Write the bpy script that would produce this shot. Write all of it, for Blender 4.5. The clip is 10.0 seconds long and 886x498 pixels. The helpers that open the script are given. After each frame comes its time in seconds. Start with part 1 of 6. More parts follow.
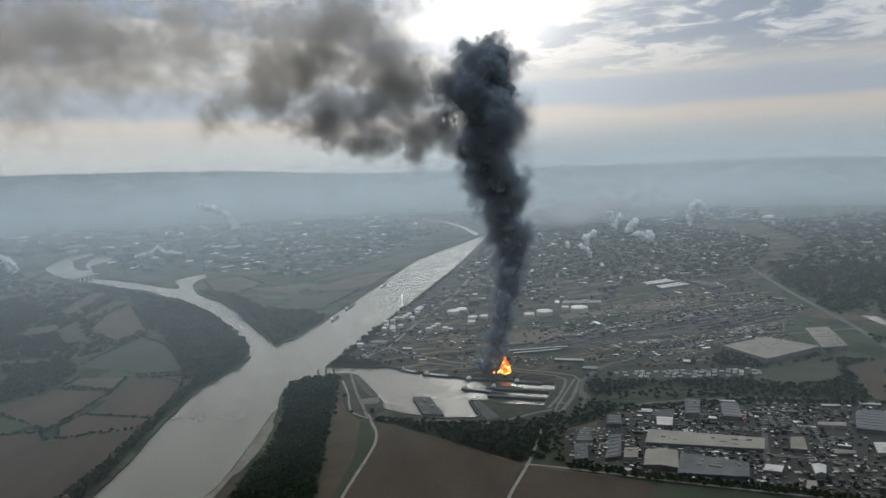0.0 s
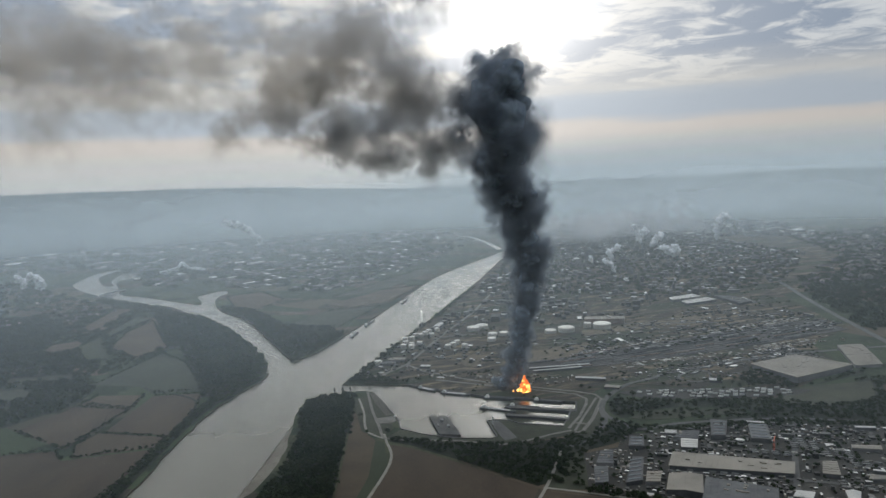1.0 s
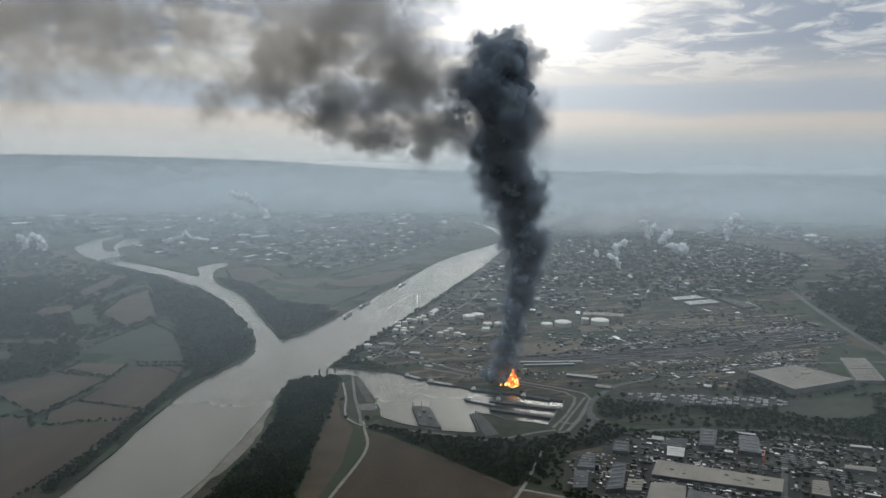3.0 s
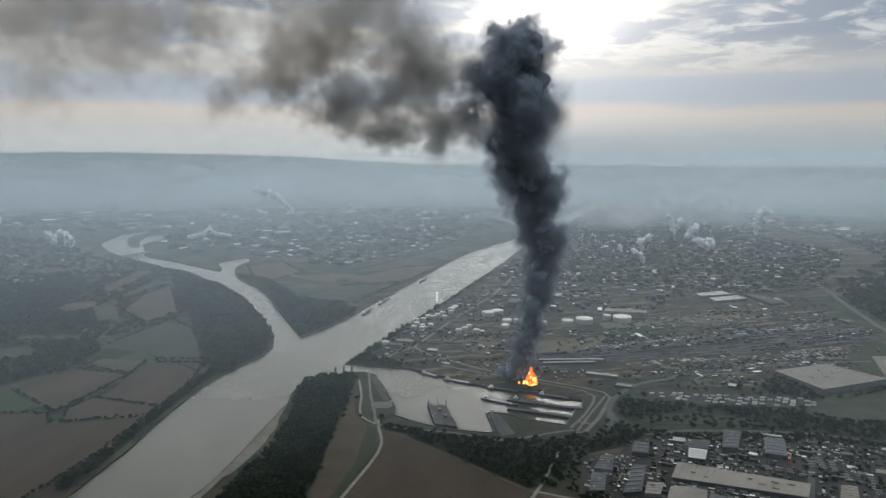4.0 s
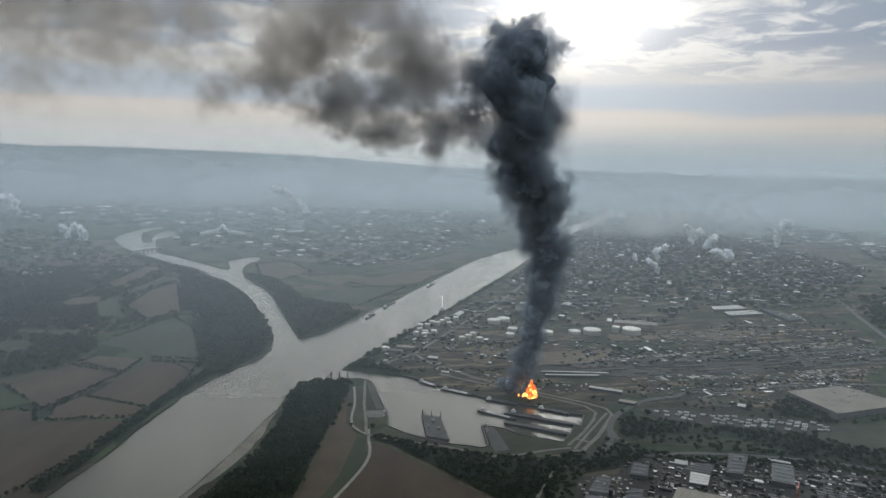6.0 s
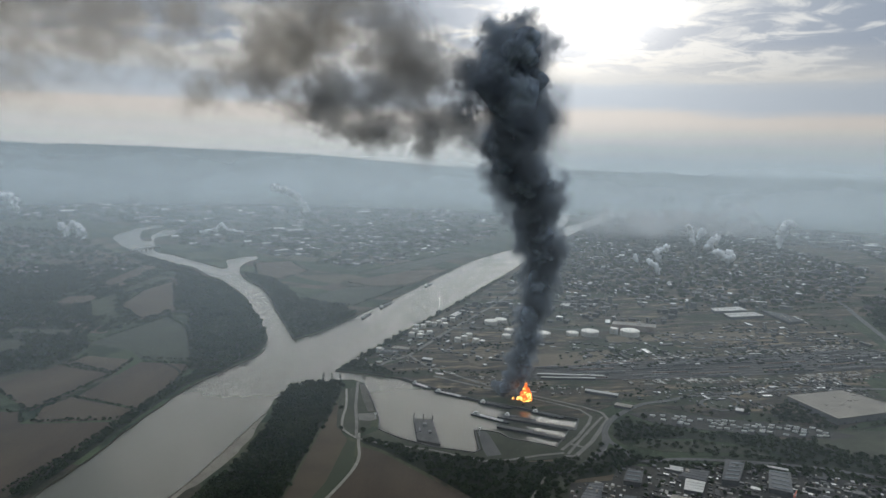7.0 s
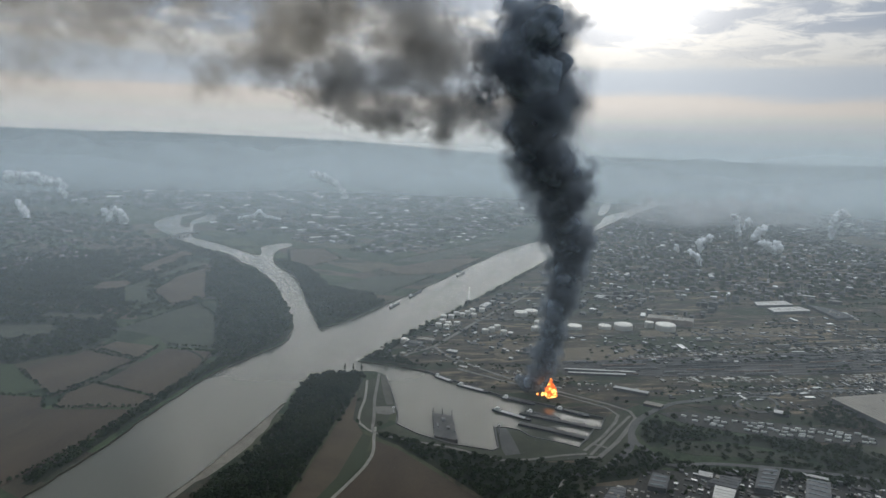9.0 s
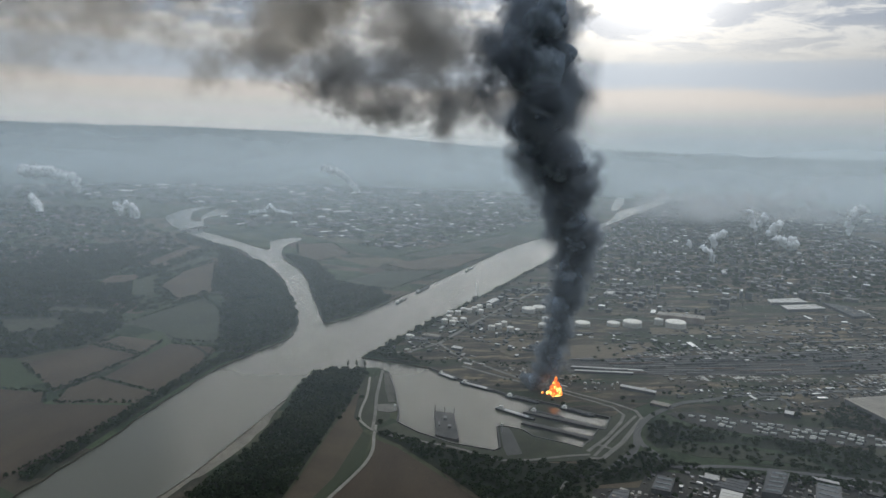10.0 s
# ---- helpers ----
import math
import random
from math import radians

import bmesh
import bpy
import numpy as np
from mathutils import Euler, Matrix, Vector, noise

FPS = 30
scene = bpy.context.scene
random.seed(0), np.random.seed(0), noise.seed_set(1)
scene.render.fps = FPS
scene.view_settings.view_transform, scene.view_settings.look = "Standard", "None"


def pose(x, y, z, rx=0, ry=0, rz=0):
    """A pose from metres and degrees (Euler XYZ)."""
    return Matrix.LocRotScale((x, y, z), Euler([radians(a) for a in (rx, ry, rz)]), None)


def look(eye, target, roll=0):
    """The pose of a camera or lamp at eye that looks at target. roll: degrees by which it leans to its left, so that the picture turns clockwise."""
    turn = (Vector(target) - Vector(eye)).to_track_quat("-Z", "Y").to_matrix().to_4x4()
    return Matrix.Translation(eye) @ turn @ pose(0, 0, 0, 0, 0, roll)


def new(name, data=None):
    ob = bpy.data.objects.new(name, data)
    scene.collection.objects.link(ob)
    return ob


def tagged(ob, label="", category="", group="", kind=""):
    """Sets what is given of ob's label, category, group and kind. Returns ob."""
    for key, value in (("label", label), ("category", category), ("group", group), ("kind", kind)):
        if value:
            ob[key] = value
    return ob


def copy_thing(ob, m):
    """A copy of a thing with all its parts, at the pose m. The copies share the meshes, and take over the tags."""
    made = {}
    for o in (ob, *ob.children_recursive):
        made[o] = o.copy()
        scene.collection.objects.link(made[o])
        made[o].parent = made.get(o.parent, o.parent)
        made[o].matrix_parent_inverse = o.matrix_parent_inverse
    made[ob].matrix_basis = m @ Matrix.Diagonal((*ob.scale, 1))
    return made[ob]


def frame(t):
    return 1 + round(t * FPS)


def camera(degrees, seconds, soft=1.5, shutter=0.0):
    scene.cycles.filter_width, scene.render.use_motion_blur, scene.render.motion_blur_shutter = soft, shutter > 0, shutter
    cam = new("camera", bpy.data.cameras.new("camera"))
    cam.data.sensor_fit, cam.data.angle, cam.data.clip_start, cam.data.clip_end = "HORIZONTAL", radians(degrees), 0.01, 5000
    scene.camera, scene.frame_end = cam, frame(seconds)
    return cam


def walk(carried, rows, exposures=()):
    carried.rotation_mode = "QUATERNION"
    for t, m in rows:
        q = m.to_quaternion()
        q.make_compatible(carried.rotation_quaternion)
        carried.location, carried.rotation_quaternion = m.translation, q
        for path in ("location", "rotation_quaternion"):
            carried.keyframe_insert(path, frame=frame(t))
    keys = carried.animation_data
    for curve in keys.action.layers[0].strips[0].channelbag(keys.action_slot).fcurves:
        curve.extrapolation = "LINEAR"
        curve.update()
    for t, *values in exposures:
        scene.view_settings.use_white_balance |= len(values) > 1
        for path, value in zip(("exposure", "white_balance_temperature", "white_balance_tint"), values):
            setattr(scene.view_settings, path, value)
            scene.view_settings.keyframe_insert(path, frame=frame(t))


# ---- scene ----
cam = camera(67.0, 10.0)
PATH = [
    (0, (-1.846, 1.698, 246.989), (-1.8, 3.682, 246.742), -2.1),
    (0.5, (2.626, 7.328, 246.999), (2.634, 9.313, 246.749), -1.5),
    (1, (7.122, 12.997, 247.004), (7.096, 14.987, 246.803), -2.6),
    (1.5, (11.644, 18.709, 247.007), (11.598, 20.697, 246.794), -1.3),
    (2, (16.156, 24.465, 247.024), (16.155, 26.451, 246.788), 0.1),
    (2.5, (20.666, 30.246, 247.057), (20.662, 32.231, 246.82), 0.8),
    (3.8, (32.314, 45.336, 247.217), (32.169, 47.313, 246.949), -0.1),
    (4, (34.088, 47.692, 247.229), (33.956, 49.669, 246.964), 0.3),
    (4.5, (38.472, 53.644, 247.288), (38.348, 55.619, 247.0), 1.3),
    (5, (42.935, 59.544, 247.39), (42.775, 61.522, 247.135), 0.6),
    (5.5, (47.463, 65.365, 247.531), (47.298, 67.341, 247.267), 1.4),
    (6.8, (58.953, 80.517, 248.277), (58.738, 82.49, 248.033), 1.7),
    (7, (60.69, 82.897, 248.321), (60.492, 84.87, 248.06), 1.9),
    (7.5, (64.969, 88.944, 248.453), (64.759, 90.913, 248.175), 2.0),
    (8, (69.247, 95.014, 248.575), (68.998, 96.977, 248.286), 1.8),
    (8.5, (73.517, 101.139, 248.693), (73.231, 103.097, 248.403), 1.4),
    (9, (77.792, 107.192, 248.788), (77.471, 109.142, 248.485), 1.9),
    (9.5, (82.042, 113.218, 248.855), (81.702, 115.164, 248.545), 2.0),
    (10, (86.246, 119.225, 248.89), (85.885, 121.166, 248.569), 1.9),
]
walk(cam, [(t, look(eye, target, roll)) for t, eye, target, roll in PATH])

# ---- world and sun ----
scene.cycles.transparent_max_bounces = 128  # rays pass through many thin layers of haze
SUN_AZ, SUN_EL = radians(5.5), radians(17.0)
SUN_DIR = Vector((math.sin(SUN_AZ) * math.cos(SUN_EL), math.cos(SUN_AZ) * math.cos(SUN_EL), math.sin(SUN_EL)))


class Tree:
    """Short notation for a node tree."""

    def __init__(self, tree):
        self.tree, self.nodes, self.links = tree, tree.nodes, tree.links

    def add(self, kind, ins=None, **props):
        n = self.nodes.new(kind)
        for k, v in props.items():
            setattr(n, k, v)
        for k, v in (ins or {}).items():
            if isinstance(v, bpy.types.NodeSocket):
                self.links.new(v, n.inputs[k])
            else:
                n.inputs[k].default_value = v
        return n

    def math(self, op, a, b=0.0, c=0.0, clamp=False):
        return self.add("ShaderNodeMath", {0: a, 1: b, 2: c}, operation=op, use_clamp=clamp).outputs[0]

    def mix(self, f, a, b, blend="MIX"):
        n = self.add("ShaderNodeMix", {0: f, 6: a, 7: b}, data_type="RGBA", blend_type=blend)
        return n.outputs[2]

    def ramp(self, f, stops, smooth=True):
        n = self.add("ShaderNodeMapRange", {0: f, 1: stops[0], 2: stops[1], 3: stops[2], 4: stops[3]}, interpolation_type="SMOOTHSTEP" if smooth else "LINEAR")
        return n.outputs[0]

    def noise(self, co, scale, detail=4.0, rough=0.55, distort=0.0):
        return self.add("ShaderNodeTexNoise", {"Vector": co, "Scale": scale, "Detail": detail, "Roughness": rough, "Distortion": distort}).outputs[0]


def build_world():
    world = bpy.data.worlds.new("overcast_sky")
    world.use_nodes = True
    scene.world = world
    t = Tree(world.node_tree)
    t.nodes.clear()
    way = t.add("ShaderNodeTexCoord").outputs["Generated"]
    sep = t.add("ShaderNodeSeparateXYZ", {0: way})
    x, y, z = sep.outputs
    sky = t.add("ShaderNodeTexSky", sky_type="NISHITA", sun_disc=False, sun_elevation=SUN_EL, sun_rotation=SUN_AZ, dust_density=3.0).outputs[0]
    clear = t.mix(1.0, sky, (0.03, 0.03, 0.03, 1), "MULTIPLY")
    # how near to the sun
    dot = t.add("ShaderNodeVectorMath", {0: way, 1: SUN_DIR}, operation="DOT_PRODUCT").outputs["Value"]
    dot = t.math("MAXIMUM", dot, 0.0)
    core = t.math("POWER", dot, 260.0)
    glow = t.math("POWER", dot, 34.0)
    west = t.ramp(x, (-0.10, 0.55, 1.0, 0.28))
    wide = t.math("MULTIPLY", t.math("POWER", dot, 2.2), west)
    # a flat cloud deck, seen in perspective
    flat = t.math("ADD", t.math("MAXIMUM", z, 0.0), 0.10)
    deck = t.add("ShaderNodeCombineXYZ", {0: t.math("DIVIDE", x, flat), 1: t.math("MULTIPLY", t.math("DIVIDE", y, flat), 1.15), 2: 0.0}).outputs[0]
    big = t.noise(deck, 1.1, 3.0, 0.5, 0.3)
    fine = t.noise(deck, 3.6, 8.0, 0.62, 0.6)
    cover = t.math("ADD", t.math("MULTIPLY", big, 0.55), t.math("MULTIPLY", fine, 0.45))
    thick = t.ramp(cover, (0.44, 0.535, 0.0, 1.0))
    bright = t.mix(wide, (0.50, 0.54, 0.585, 1), (0.74, 0.745, 0.73, 1))
    dull = t.mix(wide, (0.23, 0.285, 0.37, 1), (0.33, 0.40, 0.50, 1))
    clouds = t.mix(thick, bright, dull)
    clouds = t.mix(0.06, clouds, clear)
    # flat layers of cloud and haze above the horizon, a little uneven
    drawn = t.add("ShaderNodeVectorMath", {0: way, 1: (2.2, 2.2, 26.0)}, operation="MULTIPLY").outputs[0]
    uneven = t.math("MULTIPLY", t.math("SUBTRACT", t.noise(drawn, 1.3, 5.0, 0.55, 0.3), 0.5), 0.045)
    h = t.math("ADD", z, uneven)
    dim = t.math("ADD", 0.70, t.math("MULTIPLY", wide, 0.30))
    shade = t.add("ShaderNodeCombineColor", {0: dim, 1: dim, 2: dim}).outputs[0]
    layers = (0.66, 0.655, 0.63, 1)
    for lo, hi, col in ((0.125, 0.105, (0.47, 0.53, 0.60, 1)), (0.084, 0.066, (0.66, 0.62, 0.58, 1)), (0.056, 0.036, (0.60, 0.595, 0.575, 1))):
        layers = t.mix(t.ramp(h, (hi, lo, 1.0, 0.0)), layers, col)
    layers = t.mix(1.0, layers, shade, "MULTIPLY")
    clouds = t.mix(t.ramp(h, (0.105, 0.165, 1.0, 0.0)), clouds, layers)
    east = t.ramp(x, (-0.22, 0.18, 0.0, 1.0))
    foot = t.ramp(z, (-0.005, 0.065, 1.0, 0.0))
    low = t.mix(east, (0.69, 0.655, 0.60, 1), (0.285, 0.345, 0.385, 1))
    clouds = t.mix(foot, clouds, low)
    light = t.math("ADD", t.math("MULTIPLY", glow, 0.27), t.math("MULTIPLY", core, 3.6))
    light = t.math("MULTIPLY", light, t.math("SUBTRACT", 1.0, t.math("MULTIPLY", foot, 0.8)))
    over = t.ramp(z, (0.30, 0.85, 1.0, 2.7))
    over = t.math("MULTIPLY", over, t.ramp(y, (-0.6, 0.35, 0.55, 1.0)))
    clouds = t.mix(1.0, clouds, t.add("ShaderNodeCombineColor", {0: over, 1: over, 2: over}).outputs[0], "MULTIPLY")
    halo = t.add("ShaderNodeVectorMath", {0: (1.0, 0.96, 0.90), "Scale": light}, operation="SCALE").outputs[0]
    final = t.add("ShaderNodeVectorMath", {0: clouds, 1: halo}, operation="ADD").outputs[0]
    bg = t.add("ShaderNodeBackground", {0: final, 1: 1.05})
    t.links.new(bg.outputs[0], t.add("ShaderNodeOutputWorld").inputs[0])


build_world()
sun = new("sun", bpy.data.lights.new("sun", "SUN"))
sun.data.energy, sun.data.angle, sun.data.color = 1.2, radians(74), (1.0, 0.93, 0.82)
sun.matrix_world = look((0, 0, 900), Vector((0, 0, 900)) - SUN_DIR)

# ---- materials ----


def surface(name, dark, light, scale=0.2, rough=0.85, fine=None, bump=0.0, metal=0.0, spec=0.3, per_object=0.0, island=0.0, stretch=(1, 1, 1), translucent=0.0):
    """A weathered surface: two colours mixed by coarse and fine noise in world metres."""
    m = bpy.data.materials.new(name)
    m.use_nodes = True
    t = Tree(m.node_tree)
    bsdf = t.nodes["Principled BSDF"]
    co = t.add("ShaderNodeNewGeometry").outputs["Position"]
    co = t.add("ShaderNodeVectorMath", {0: co, 1: stretch}, operation="MULTIPLY").outputs[0]
    a = t.noise(co, scale, 3.0, 0.6)
    b = t.noise(co, fine or scale * 9, 5.0, 0.65)
    f = t.ramp(t.math("ADD", t.math("MULTIPLY", a, 0.6), t.math("MULTIPLY", b, 0.4)), (0.36, 0.64, 0.0, 1.0), False)
    col = t.mix(f, (*dark, 1), (*light, 1))
    if per_object or island:
        r = t.add("ShaderNodeObjectInfo").outputs["Random"] if per_object else t.add("ShaderNodeNewGeometry").outputs["Random Per Island"]
        amount = per_object or island
        if amount > 1.5:
            v = t.math("ADD", 0.35, t.math("MULTIPLY", t.math("POWER", r, 7.0), amount))
        else:
            v = t.math("ADD", 1.0 - amount / 2, t.math("MULTIPLY", r, amount))
        hsv = t.add("ShaderNodeHueSaturation", {"Value": v, "Color": col})
        col = hsv.outputs[0]
    t.links.new(col, bsdf.inputs["Base Color"])
    rr = t.math("ADD", rough - 0.08, t.math("MULTIPLY", b, 0.16), clamp=True)
    t.links.new(rr, bsdf.inputs["Roughness"])
    bsdf.inputs["Metallic"].default_value = metal
    bsdf.inputs["Specular IOR Level"].default_value = spec
    if bump:
        bp = t.add("ShaderNodeBump", {"Strength": 0.6, "Distance": bump, "Height": b})
        t.links.new(bp.outputs[0], bsdf.inputs["Normal"])
    return m


def soft_matter(name, colour, through_share=0.5, grain=0.10, ragged=0.55):
    """Smoke, steam and the like: soft tufts that scatter light to both sides and thin out to their rims."""
    m = bpy.data.materials.new(name)
    m.use_nodes = True
    t = Tree(m.node_tree)
    t.nodes.clear()
    co = t.add("ShaderNodeNewGeometry").outputs["Position"]
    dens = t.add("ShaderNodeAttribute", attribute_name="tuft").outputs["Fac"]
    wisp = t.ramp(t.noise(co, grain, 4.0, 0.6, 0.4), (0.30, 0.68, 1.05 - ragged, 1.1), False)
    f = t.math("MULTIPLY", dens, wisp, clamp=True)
    d = t.add("ShaderNodeBsdfDiffuse", {0: (*colour, 1)})
    s = t.add("ShaderNodeBsdfTranslucent", {0: (*colour, 1)})
    body = t.add("ShaderNodeMixShader", {0: through_share, 1: d.outputs[0], 2: s.outputs[0]})
    clear = t.add("ShaderNodeBsdfTransparent")
    mix = t.add("ShaderNodeMixShader", {0: f, 1: clear.outputs[0], 2: body.outputs[0]})
    t.links.new(mix.outputs[0], t.add("ShaderNodeOutputMaterial").inputs[0])
    return m


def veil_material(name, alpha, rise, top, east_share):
    """A see-through sheet standing in for haze: its density grows from the ground to `rise` metres and thins out
    towards `top`.
    """
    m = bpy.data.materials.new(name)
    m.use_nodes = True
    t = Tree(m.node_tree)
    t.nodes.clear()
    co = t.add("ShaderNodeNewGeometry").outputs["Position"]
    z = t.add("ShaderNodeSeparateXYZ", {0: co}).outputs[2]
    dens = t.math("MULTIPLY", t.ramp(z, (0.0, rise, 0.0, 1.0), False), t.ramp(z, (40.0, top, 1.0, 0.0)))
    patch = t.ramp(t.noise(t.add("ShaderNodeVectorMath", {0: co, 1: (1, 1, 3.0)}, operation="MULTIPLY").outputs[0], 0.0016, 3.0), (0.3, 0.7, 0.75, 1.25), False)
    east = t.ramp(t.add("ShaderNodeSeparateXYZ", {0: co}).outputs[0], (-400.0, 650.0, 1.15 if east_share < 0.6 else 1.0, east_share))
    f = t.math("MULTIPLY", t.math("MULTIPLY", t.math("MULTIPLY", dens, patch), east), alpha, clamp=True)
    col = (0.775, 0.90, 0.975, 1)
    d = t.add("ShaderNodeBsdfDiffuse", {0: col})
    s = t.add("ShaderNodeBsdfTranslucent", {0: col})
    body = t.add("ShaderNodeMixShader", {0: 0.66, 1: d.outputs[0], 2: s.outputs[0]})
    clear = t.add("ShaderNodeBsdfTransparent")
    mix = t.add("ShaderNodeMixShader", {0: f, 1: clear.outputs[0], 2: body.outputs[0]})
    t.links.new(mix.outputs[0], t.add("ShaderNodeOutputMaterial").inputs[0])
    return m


def water_material():
    m = bpy.data.materials.new("river_water")
    m.use_nodes = True
    t = Tree(m.node_tree)
    bsdf = t.nodes["Principled BSDF"]
    co = t.add("ShaderNodeNewGeometry").outputs["Position"]
    a = t.noise(co, 0.004, 3.0, 0.6)
    col = t.mix(a, (0.048, 0.050, 0.036, 1), (0.062, 0.063, 0.046, 1))
    t.links.new(col, bsdf.inputs["Base Color"])
    slick = t.noise(t.add("ShaderNodeVectorMath", {0: co, 1: (1.6, 0.5, 1.0)}, operation="MULTIPLY").outputs[0], 0.010, 4.0, 0.6, 0.4)
    # the docks between the piers lie still, the open water is ruffled
    px, py, _ = t.add("ShaderNodeSeparateXYZ", {0: co}).outputs
    still = t.math("MULTIPLY", t.ramp(px, (72.0, 92.0, 0.0, 1.0)), t.ramp(py, (722.0, 744.0, 1.0, 0.0)))
    ruffled = t.ramp(slick, (0.35, 0.65, 0.17, 0.26), False)
    t.links.new(t.math("MULTIPLY", ruffled, t.math("SUBTRACT", 1.0, t.math("MULTIPLY", still, 0.85))), bsdf.inputs["Roughness"])
    bsdf.inputs["IOR"].default_value = 1.33
    bsdf.inputs["Specular IOR Level"].default_value = 0.5
    return m


def ground_material():
    """Farmland, meadow and scrub far and wide: patches of a hundred metres, mottled within."""
    m = bpy.data.materials.new("open_land")
    m.use_nodes = True
    t = Tree(m.node_tree)
    bsdf = t.nodes["Principled BSDF"]
    co = t.add("ShaderNodeNewGeometry").outputs["Position"]
    turned = t.add("ShaderNodeVectorRotate", {"Vector": co, "Angle": 0.5}).outputs[0]
    warp = t.add("ShaderNodeVectorMath", {0: turned, 1: t.add("ShaderNodeVectorMath", {0: t.add("ShaderNodeTexNoise", {"Vector": co, "Scale": 0.006}).outputs[1], "Scale": 60.0}, operation="SCALE").outputs[0]}, operation="ADD").outputs[0]
    plots = t.add("ShaderNodeTexVoronoi", {"Vector": t.add("ShaderNodeVectorMath", {0: warp, 1: (1.0, 2.2, 0.0)}, operation="MULTIPLY").outputs[0], "Scale": 0.006})
    shade = t.add("ShaderNodeSeparateColor", {0: plots.outputs["Color"]})
    green = t.mix(shade.outputs[0], (0.028, 0.041, 0.026, 1), (0.054, 0.068, 0.036, 1))
    soil = t.mix(shade.outputs[1], (0.058, 0.050, 0.037, 1), (0.10, 0.080, 0.055, 1))
    col = t.mix(t.ramp(shade.outputs[2], (0.74, 0.84, 0.0, 1.0)), green, soil)
    scrub = t.ramp(t.noise(co, 0.012, 5.0, 0.65), (0.50, 0.60, 0.0, 0.8))
    col = t.mix(scrub, col, (0.022, 0.032, 0.020, 1))
    grain = t.noise(co, 0.25, 5.0, 0.7)
    col = t.mix(1.0, col, t.mix(grain, (0.7, 0.7, 0.7, 1), (1.3, 1.3, 1.3, 1)), "MULTIPLY")
    t.links.new(col, bsdf.inputs["Base Color"])
    bsdf.inputs["Roughness"].default_value = 0.95
    bsdf.inputs["Specular IOR Level"].default_value = 0.1
    return m


M_GROUND = ground_material()
M_WATER = water_material()
M_BANK = surface("earth_bank", (0.05, 0.045, 0.032), (0.10, 0.09, 0.065), 0.05, 0.95)
M_QUAY = surface("quay_wall", (0.05, 0.05, 0.047), (0.11, 0.105, 0.095), 0.06, 0.9)
M_SMOKE = soft_matter("black_smoke", (0.42, 0.48, 0.545), 0.5, 0.06, 0.3)
M_SMOKE_CORE = surface("dense_black_smoke", (0.30, 0.345, 0.395), (0.37, 0.42, 0.475), 0.02, 1.0, 0.08, spec=0.0)
M_STEAM_CORE = surface("dense_white_steam", (0.86, 0.86, 0.84), (0.95, 0.95, 0.94), 0.02, 1.0, spec=0.0)
M_SMOKE_DARK = soft_matter("dark_grey_smoke", (0.76, 0.765, 0.765), 0.5, 0.05, 0.25)
M_SMOKE_MID = soft_matter("grey_smoke", (0.88, 0.845, 0.79), 0.5, 0.04, 0.3)
M_SMOKE_THIN = soft_matter("brown_smoke", (0.96, 0.885, 0.78), 0.6, 0.03, 0.35)
M_STEAM = soft_matter("white_steam", (0.96, 0.96, 0.95), 0.6, 0.06)
M_HILL = surface("wooded_hills", (0.035, 0.045, 0.040), (0.06, 0.07, 0.06), 0.004, 0.95, 0.05)

# ---- building blocks ----


def mesh_from(name, verts, faces, material=None, smooth=False):
    me = bpy.data.meshes.new(name)
    me.from_pydata([tuple(v) for v in verts], [], faces)
    me.update()
    if material:
        me.materials.append(material)
    if smooth:
        me.polygons.foreach_set("use_smooth", [True] * len(me.polygons))
    return me


def triangles(name, pts, material):
    """A mesh of loose triangles from an array of shape (n, 3, 3)."""
    n = len(pts)
    me = bpy.data.meshes.new(name)
    me.vertices.add(3 * n)
    me.vertices.foreach_set("co", np.asarray(pts, dtype=np.float32).ravel())
    me.loops.add(3 * n)
    me.loops.foreach_set("vertex_index", np.arange(3 * n, dtype=np.int32))
    me.polygons.add(n)
    me.polygons.foreach_set("loop_start", np.arange(0, 3 * n, 3, dtype=np.int32))
    me.update(calc_edges=True)
    me.materials.append(material)
    return me


def part(name, bm, material, parent=None, label=""):
    """Links a bmesh as one mesh object under a thing or part."""
    me = bpy.data.meshes.new(name)
    bm.to_mesh(me)
    bm.free()
    if material:
        me.materials.append(material)
    ob = new(name, me)
    ob.parent = parent
    if label:
        tagged(ob, label)
    return ob


def box_into(bm, x0, y0, z0, x1, y1, z1, m=None):
    vs = [bm.verts.new((x, y, z)) for z in (z0, z1) for x, y in ((x0, y0), (x1, y0), (x1, y1), (x0, y1))]
    fs = [(3, 2, 1, 0), (4, 5, 6, 7), (0, 1, 5, 4), (1, 2, 6, 5), (2, 3, 7, 6), (3, 0, 4, 7)]
    for f in fs:
        bm.faces.new([vs[i] for i in f])
    if m is not None:
        bmesh.ops.transform(bm, matrix=m, verts=vs)
    return vs


def curve_through(points, step=25.0, closed=False):
    """Points along a smooth line through the given ones."""
    p = [Vector(q) for q in points]
    n, out = len(p), []
    for i in range(n if closed else n - 1):
        a, b = p[i], p[(i + 1) % n]
        before = p[(i - 1) % n] if closed or i else a
        after = p[(i + 2) % n] if closed or i + 2 < n else b
        k = max(1, int((b - a).length / step))
        for j in range(k):
            u = j / k
            out.append(0.5 * ((2 * a) + (b - before) * u + (2 * before - 5 * a + 4 * b - after) * u * u + (3 * a - before - 3 * b + after) * u ** 3))
    if not closed:
        out.append(p[-1])
    return out


